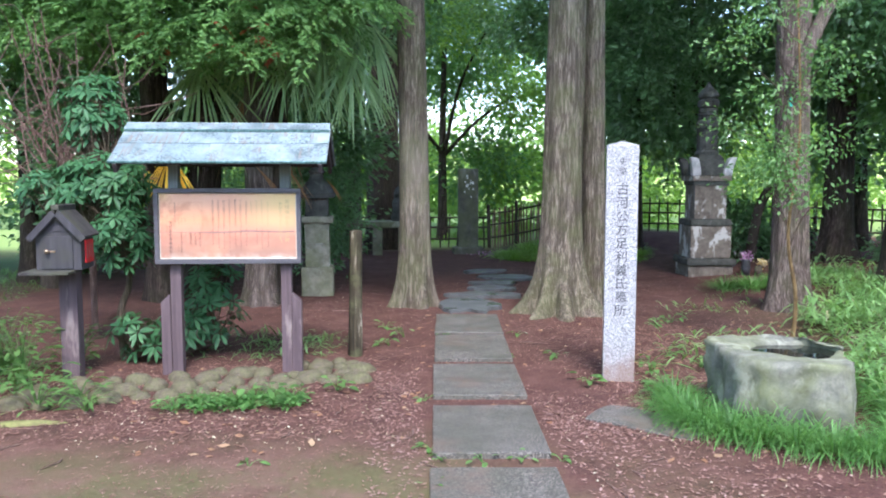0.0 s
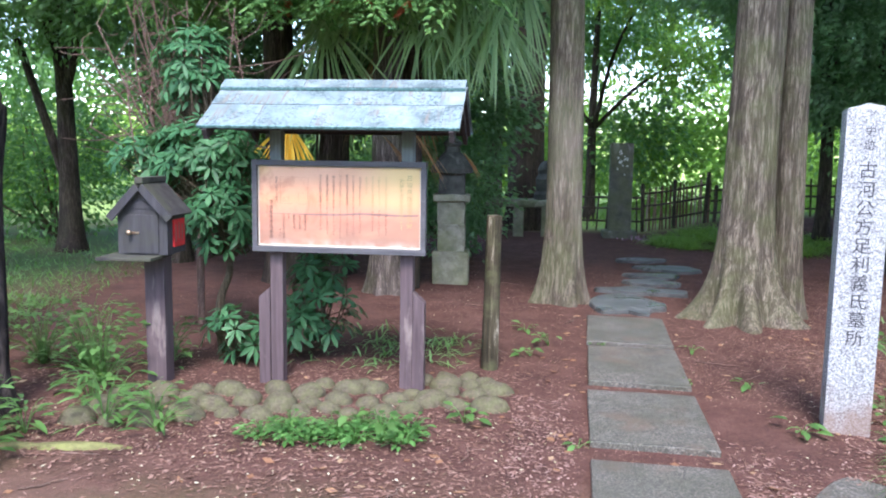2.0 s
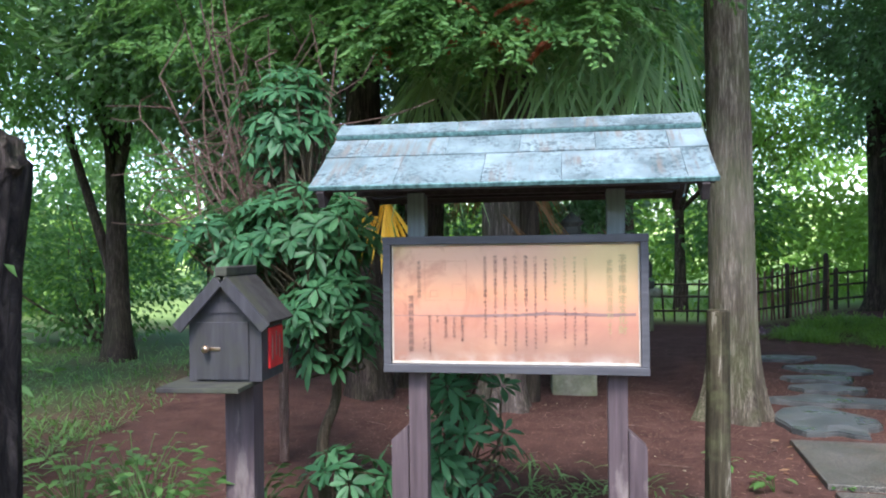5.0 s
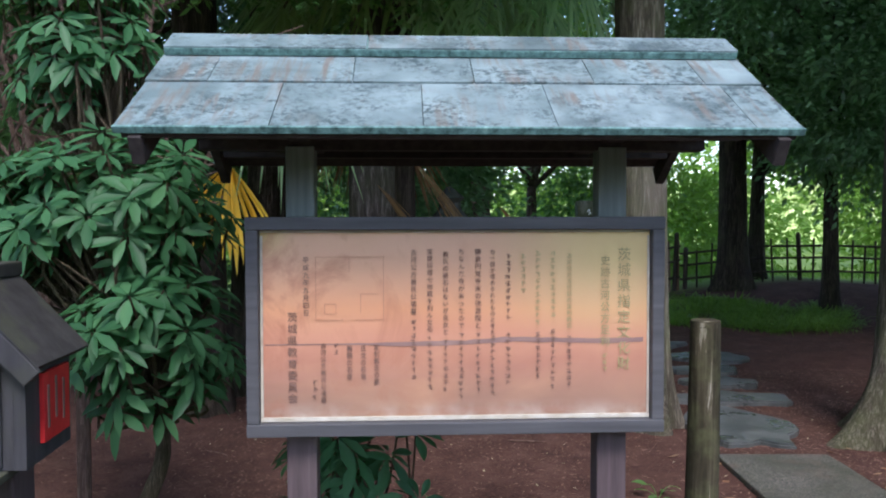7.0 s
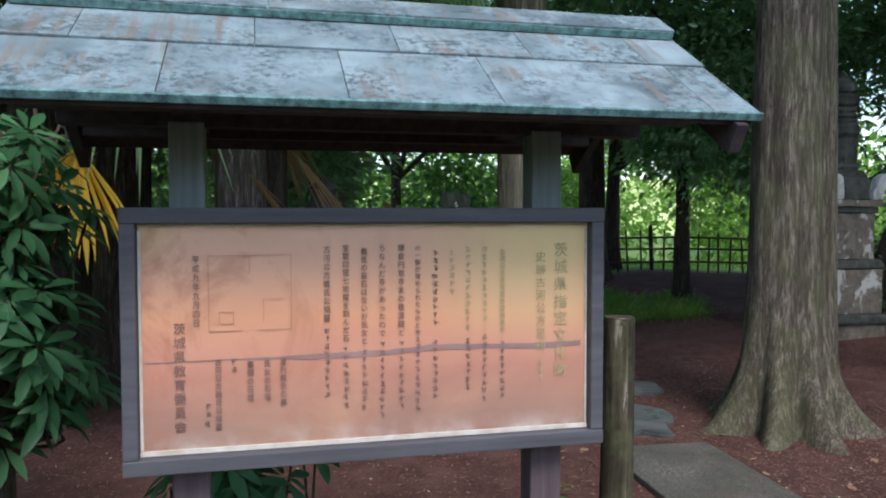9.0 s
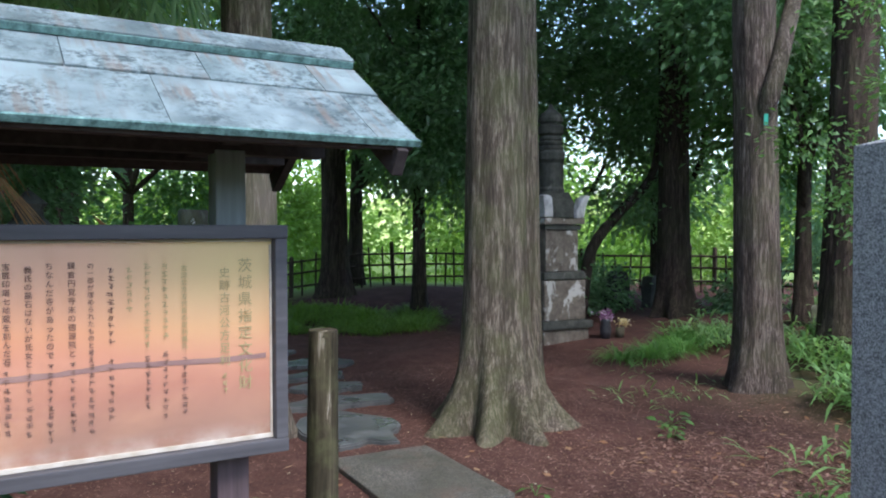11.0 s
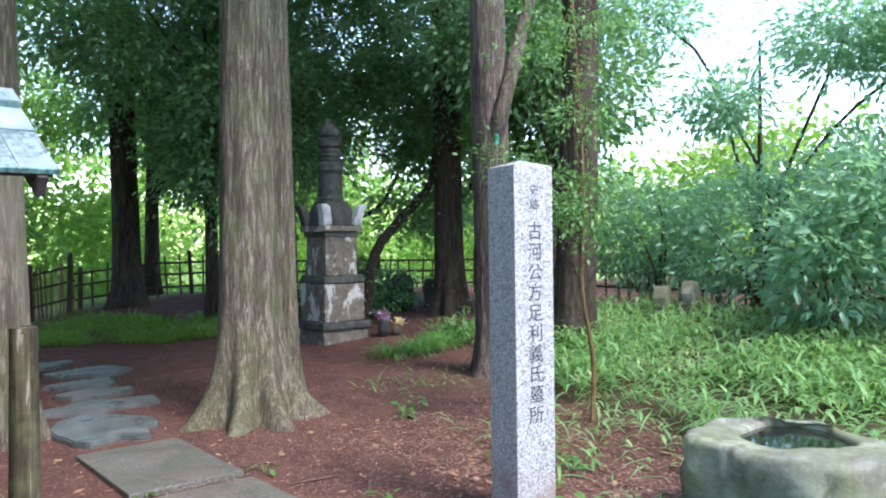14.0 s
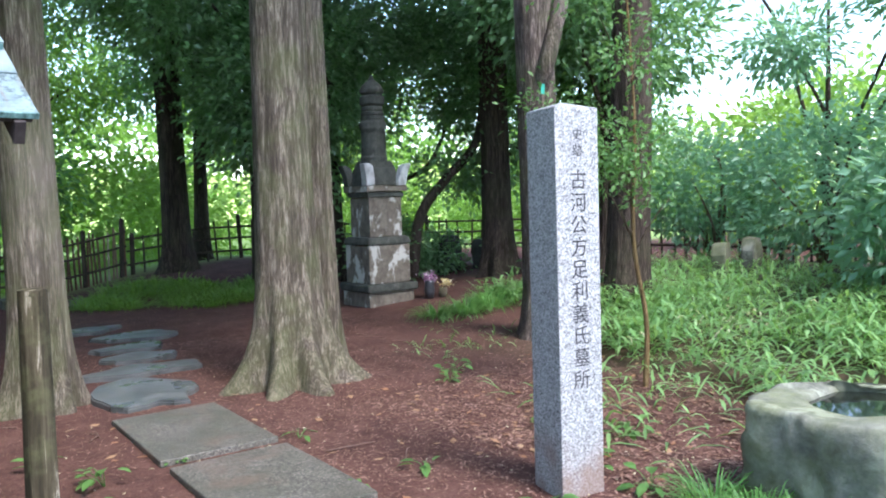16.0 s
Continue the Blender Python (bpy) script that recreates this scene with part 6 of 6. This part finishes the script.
def field_of(name, label, category, xy, mat, length, width, droop=0.5, upright=0.6, lift=(0, 0), prof=((0.3, 0.9), (0.65, 0.8))):
    n = len(xy)
    p = on_land(xy) + np.stack([0 * xy[:, 0], 0 * xy[:, 0], rng.uniform(lift[0], lift[1] + 1e-6, n)], 1)
    a = rng.uniform(0, 2 * math.pi, n)
    way = np.stack([np.cos(a), np.sin(a), rng.uniform(0.2, 1.6, n) * upright], 1)
    up = np.stack([-np.cos(a) * 0.5, -np.sin(a) * 0.5, np.ones(n)], 1)
    L = length * rng.uniform(0.5, 1.3, n)
    v, f = long_leaves(p, way, up, L, width * rng.uniform(0.7, 1.2, n), droop * rng.uniform(0.4, 1.5, n), prof, 0.12)
    o = mesh_part(name, v, f, mat)
    return tagged(o, label, category, kind="stuff")


def scatter(n, boxes, keep=lambda x, y: True, clump=0.0):
    out = []
    while len(out) < n:
        x0, x1, y0, y1 = boxes[rng.integers(len(boxes))]
        x, y = rng.uniform(x0, x1), rng.uniform(y0, y1)
        if keep(x, y) and noise.noise(Vector((x * 0.9, y * 0.9, 3.3))) + rng.uniform(-0.4, 0.4) > clump:
            out.append((x, y))
    return np.array(out)


def bank_ok(x, y):
    if (x - 2.55) ** 2 / 0.4 + (y - 5.36) ** 2 / 0.22 < 1 or (x - 4.9) ** 2 + (y - 9.4) ** 2 < 0.12:
        return False
    edge = 3.15 + 0.12 * (y - 5) + 0.6 * smooth01((y - 5.8) / 0.8) + (0.9 if y > 8.3 else 0) + 0.25 * noise.noise(Vector((y * 1.4, 0, 0)))
    return x > edge and y < 11.5 - 0.15 * (x - 4)


field_of("bamboo_grass", "dense light green bamboo grass covering the bank", "bamboo grass", scatter(9500, [(3.0, 6.5, 3.6, 9.6), (3.0, 8.6, 3.2, 11.0)], bank_ok, -0.25), L_SASA, 0.24, 0.03, 0.55, 0.8, (0.03, 0.26))
field_of("bamboo_grass", "tall light green blades on the bank", "bamboo grass", scatter(2600, [(3.0, 6.0, 3.6, 9.0), (4.5, 8.6, 4.2, 11.0)], bank_ok, -0.1), L_SASA, 0.38, 0.022, 0.5, 1.5, (0.02, 0.12))
field_of("bamboo_grass", "light green blades at the bank's edge by trough", "bamboo grass", scatter(230, [(2.0, 4.2, 5.9, 7.6)], lambda x, y: x > 2.15 + 0.3 * abs(y - 6.4), -0.1), L_SASA, 0.24, 0.026, 0.5, 0.9, (0.02, 0.14))
field_of("dry_grass", "pale dry straw blades among bamboo grass", "dry grass", scatter(90, [(4.9, 5.5, 7.0, 7.6), (3.6, 6.6, 4.6, 8.8)], bank_ok, -0.3), L_STRAW, 0.3, 0.014, 0.7, 1.0, (0.05, 0.2))
field_of("wild_grass", "bright green grass on the field-side slope", "grass", scatter(7000, [(-10, -4.4, 8.5, 14), (-6.5, -4.6, 4.5, 9)], lambda x, y: x < -4.6 - 0.1 * (y - 6), -0.4), L_WEED, 0.2, 0.014, 0.5, 1.3)
field_of("wild_grass", "sparse grass blades on the soil near shrub", "grass", scatter(420, [(-2.3, -0.7, 6.9, 8.3), (-1.4, -0.5, 7.0, 8.0), (3.2, 4.6, 9.0, 10.6)], lambda x, y: True, 0.0), L_SASA, 0.2, 0.018, 0.5, 1.0)
field_of("wild_grass", "short grass beyond the fence", "grass", scatter(3000, [(-4, 9, 18.8, 23)], lambda x, y: True, -0.5), L_BRIGHT, 0.35, 0.03, 0.4, 1.6)


def weeds(spots, mat, leaf, label, per=14, rise=0.12, group="weeds on the soil"):
    for x, y, k in spots:
        w = thing("weed", label, "weed", (x, y, land(x, y)), group=group)
        n = int(per * k)
        a = rng.uniform(0, 6.28, n)
        r = rng.random(n) ** 0.6 * 0.13 * k
        p = np.stack([r * np.cos(a), r * np.sin(a), rng.uniform(0.02, rise * k, n)], 1)
        way = np.stack([np.cos(a), np.sin(a), rng.uniform(-0.1, 0.5, n)], 1)
        L = leaf[0] * rng.uniform(0.6, 1.3, n)
        v, f = long_leaves(p, way, np.broadcast_to([0, 0, 1.0], (n, 3)) + rng.normal(size=(n, 3)) * 0.2, L, L * leaf[1], 0.3, ((0.25, 0.85), (0.6, 1.0), (0.85, 0.5)), 0.1)
        mesh_part("leaves", v, f, mat, w)
        st = [tube_arrays(bend([(0, 0, -0.01), q * [0.5, 0.5, 0.7], q], 5), np.linspace(0.003, 0.002, 5), 4) for q in p[:: 2]]
        v, f = joined(st)
        tagged(mesh_part("stalk", v, f, mat, w), kind="stuff")


weeds([(-0.95, 5.55, 1.5), (-1.15, 5.7, 1.0), (-0.15, 7.55, 0.7), (0.0, 7.9, 0.9), (-0.2, 8.4, 0.6), (1.42, 6.05, 0.7), (1.95, 5.9, 0.7), (2.0, 6.3, 0.8), (3.0, 8.6, 1.0), (2.75, 8.35, 0.8), (1.35, 6.9, 0.5), (2.1, 6.6, 1.0), (2.4, 7.0, 0.9), (2.6, 6.5, 1.1), (-0.52, 5.9, 0.8)], L_WEED, (0.08, 0.5), "small bright green broad-leaved weed growing in soil")
weeds([(-1.6 + 0.13 * k, 5.48 + 0.08 * math.sin(3 * k) + 0.02 * k, 0.95) for k in range(7)] + [(-1.5 + 0.14 * k, 5.62 + 0.05 * math.cos(2 * k) + 0.02 * k, 0.9) for k in range(6)], L_GRASS, (0.045, 0.45), "low dense dark green ground-cover plant", 60, 0.1, "ground cover before the cobbles")
weeds([(-2.55, 5.55, 1.6), (-2.35, 5.75, 1.2), (-2.2, 5.5, 1.2), (-2.85, 5.9, 1.3), (-2.9, 5.35, 1.0)], L_WEED, (0.11, 0.25), "leafy green weed with narrow leaves", 26, 0.2)
weeds([(-3.0, 6.3, 2.3), (-2.75, 6.75, 1.6), (-3.3, 6.6, 2.4), (-3.1, 5.2, 1.6), (-3.6, 5.1, 2.2), (-3.9, 5.5, 2.4), (-3.95, 6.1, 2.6), (-3.7, 6.7, 2.2), (-4.3, 5.3, 2.6), (-4.4, 6.0, 2.6), (-2.9, 4.9, 1.4), (-3.3, 4.85, 1.6)], L_WEED, (0.075, 0.45), "bushy green weed patch with small leaves", 60, 0.22, "weeds round the cherry tree")
weeds([(0.18, 4.4, 0.6), (0.4, 4.36, 0.7), (0.62, 4.38, 0.6), (0.85, 4.35, 0.5), (0.12, 4.6, 0.6), (0.95, 6.9, 0.5), (0.12, 5.6, 0.5), (0.1, 4.0, 0.5), (-0.9, 4.4, 0.5), (1.15, 7.9, 0.8), (0.4, 8.0, 0.5)], L_WEED, (0.055, 0.45), "tiny green weed in the slab joints", 12, 0.05, "weeds in the joints")

# ---- litter on the soil ----
def on_soil(x, y):
    return not any(abs(x - a) < w / 2 and abs(y - b) < d / 2 for a, b, w, d, _ in SLABS)


for name, label, mat, n, size, boxes in (
        ("leaf_litter", "brown needles and crumbled leaves strewn on soil", L_LITTER, 60000, (0.036, 0.009), [(-4, 5, 2.2, 12), (-3.2, 4.2, 2.4, 7.5), (-3, 5, 8, 16), (0.6, 4.4, 6.5, 12)]),
        ("leaf_litter", "broken brown leaf pieces on the bank's edge", L_LITTER, 14000, (0.042, 0.018), [(1.9, 4.0, 5.6, 8.4), (-3.6, -0.2, 4.8, 7.0), (0.9, 3.4, 3.0, 6.0)]),
        # pale crumbs laid where sun flecks fall beside the slabs
        ("leaf_litter", "pale pinkish leaf crumbs standing in for sun flecks", L_FLECK, 4200, (0.034, 0.014), [(0.85, 2.4, 3.4, 5.2), (0.9, 1.8, 4.4, 6.4), (0.85, 3.2, 3.0, 4.4), (-0.25, 0.1, 3.0, 6.5)]),
        ("fallen_leaves", "tan and orange fallen leaves on the soil", L_FALLEN, 420, (0.075, 0.045), [(1.9, 4.2, 5.0, 8.6), (-3.6, 0.2, 4.5, 7.5), (0, 2.6, 3.0, 9.5)]),
        ("wood_chips", "small pale chips and petals on the soil", L_STRAW, 900, (0.026, 0.014), [(-3.6, 0, 4.6, 6.0), (0.9, 3.4, 3.6, 6.6), (-3, 4, 6, 12)])):
    xy = scatter(n, boxes, on_soil, -0.2)
    p = on_land(xy) + np.stack([0 * xy[:, 0], 0 * xy[:, 0], rng.uniform(0.002, 0.012, n)], 1)
    a = rng.uniform(0, 6.28, n)
    way = np.stack([np.cos(a), np.sin(a), rng.normal(size=n) * 0.12], 1)
    side = np.stack([-np.sin(a), np.cos(a), rng.normal(size=n) * 0.15], 1)
    L = size[0] * rng.uniform(0.4, 1.3, n)[:, None]
    wd = size[1] * rng.uniform(0.5, 1.2, n)[:, None]
    v = np.stack([p, p + way * L * 0.5 + side * wd / 2, p + way * L, p + way * L * 0.5 - side * wd / 2], 1).reshape(-1, 3)
    b = np.arange(n)[:, None] * 4
    o = mesh_part(name, v, np.concatenate([b + [0, 1, 2], b + [0, 2, 3]]), mat)
    tagged(o, label, "litter", kind="stuff")
tw = []
for k in range(60):
    x, y = rng.uniform(-3, 3.6), rng.uniform(3.2, 11)
    if on_soil(x, y):
        a, L = rng.uniform(0, 6.28), rng.uniform(0.08, 0.35)
        q = [(x + L * t * math.cos(a) + 0.02 * math.sin(5 * t), y + L * t * math.sin(a), land(x, y) + 0.008) for t in (0, 0.35, 0.7, 1)]
        tw.append(tube_arrays(q, [0.004, 0.0045, 0.004, 0.002], 5))
v, f = joined(tw)
tagged(mesh_part("fallen_twigs", v, f, M_TWIG), "thin dry twigs lying on the soil", "twigs", kind="stuff")

# ---- writing on the notice ----
PPM, CX, CY = 711.0, 780.0, 590.0


def col(text, px, y0, y1, mat=None):
    pitch = (y1 - y0) / len(text) / PPM * 0.97
    lettering(text, (px - CX) / PPM, (CY - y0) / PPM * 0.97, pitch * 0.88, FY - 0.0024, mat or M_LETTER, sheet, "writing", 1 / 0.88)


for text, px, y0, y1, mat in (
        ("茨城県指定文化財", 1113, 434, 690, M_LETTER_GREEN), ("史跡古河公方足利", 1075, 450, 640, M_LETTER_GREEN), ("茨城県教育委員会", 457, 562, 750, M_LETTER), ("平成九年九月四日", 484, 450, 572, M_LETTER),
        ("鎌倉円覚寺末の徳源院と", 821, 434, 600, M_LETTER), ("ちなんだ寺があったので", 788, 434, 600, M_LETTER), ("義氏の墓石はないが氏女と", 757, 440, 612, M_LETTER), ("宝篋印塔七地蔵を刻んだ石", 726, 434, 606, M_LETTER),
        ("古河公方義氏公墳墓", 694, 436, 570, M_LETTER), ("古河公方五代目の足利義氏", 1003, 444, 600, M_LETTER_GREEN), ("の一部が埋められたものと考え", 850, 436, 612, M_LETTER), ("古河公方義氏公墳墓", 517, 624, 748, M_LETTER),
        ("足利義氏の墓", 621, 628, 712, M_LETTER), ("氏女の石塔", 595, 630, 702, M_LETTER), ("義親の石塔", 568, 630, 702, M_LETTER)):
    col(text, px, y0, y1, mat)
for px, y0, y1, mat in ((970, 440, 580, M_LETTER_GREEN), (940, 440, 590, M_LETTER_GREEN), (911, 445, 520, M_LETTER_GREEN), (881, 445, 585, M_LETTER),
                        (850, 612, 730, M_LETTER), (881, 606, 712, M_LETTER), (940, 606, 700, M_LETTER), (970, 600, 715, M_LETTER), (1003, 612, 715, M_LETTER), (1075, 650, 690, M_LETTER_GREEN),
                        (821, 606, 728, M_LETTER), (788, 606, 735, M_LETTER), (757, 618, 728, M_LETTER), (726, 612, 720, M_LETTER), (694, 578, 700, M_LETTER), (542, 625, 650, M_LETTER), (500, 700, 740, M_LETTER)):
    bm = bmesh.new()
    for y in np.arange(y0, y1, 14.0):
        for k in range(rng.integers(2, 4)):
            box(bm, ((px + rng.uniform(-2, 2) - CX) / PPM, FY - 0.0024, (CY - y - 3.2 * k - rng.uniform(0, 2)) / PPM * 0.97), (rng.uniform(4, 10) / PPM, 0.001, 1.2 / PPM), 0, ry=rng.uniform(-12, 12))
        box(bm, ((px + rng.uniform(-3, 3) - CX) / PPM, FY - 0.0024, (CY - y - 4.5) / PPM * 0.97), (1.3 / PPM, 0.001, rng.uniform(5, 10) / PPM), 0, ry=rng.uniform(-12, 12))
    tagged(part("faded_writing", bm, mat, sheet), kind="stuff")
bm = bmesh.new()
for x0, y0, x1, y1 in ((503, 450, 635, 450), (503, 450, 503, 577), (635, 450, 635, 577), (503, 577, 556, 577), (580, 577, 635, 577), (520, 545, 542, 545), (520, 565, 542, 565), (520, 545, 520, 565), (542, 545, 542, 565), (590, 525, 622, 525), (590, 525, 590, 562), (568, 452, 568, 480)):
    box(bm, (((x0 + x1) / 2 - CX) / PPM, FY - 0.0024, (CY - (y0 + y1) / 2) / PPM * 0.97), (max(abs(x1 - x0), 0.8) / PPM, 0.0012, max(abs(y1 - y0), 0.8) / PPM), 0)
part("plan_drawing", bm, M_FAINT, sheet, "faint line drawing of a plan")
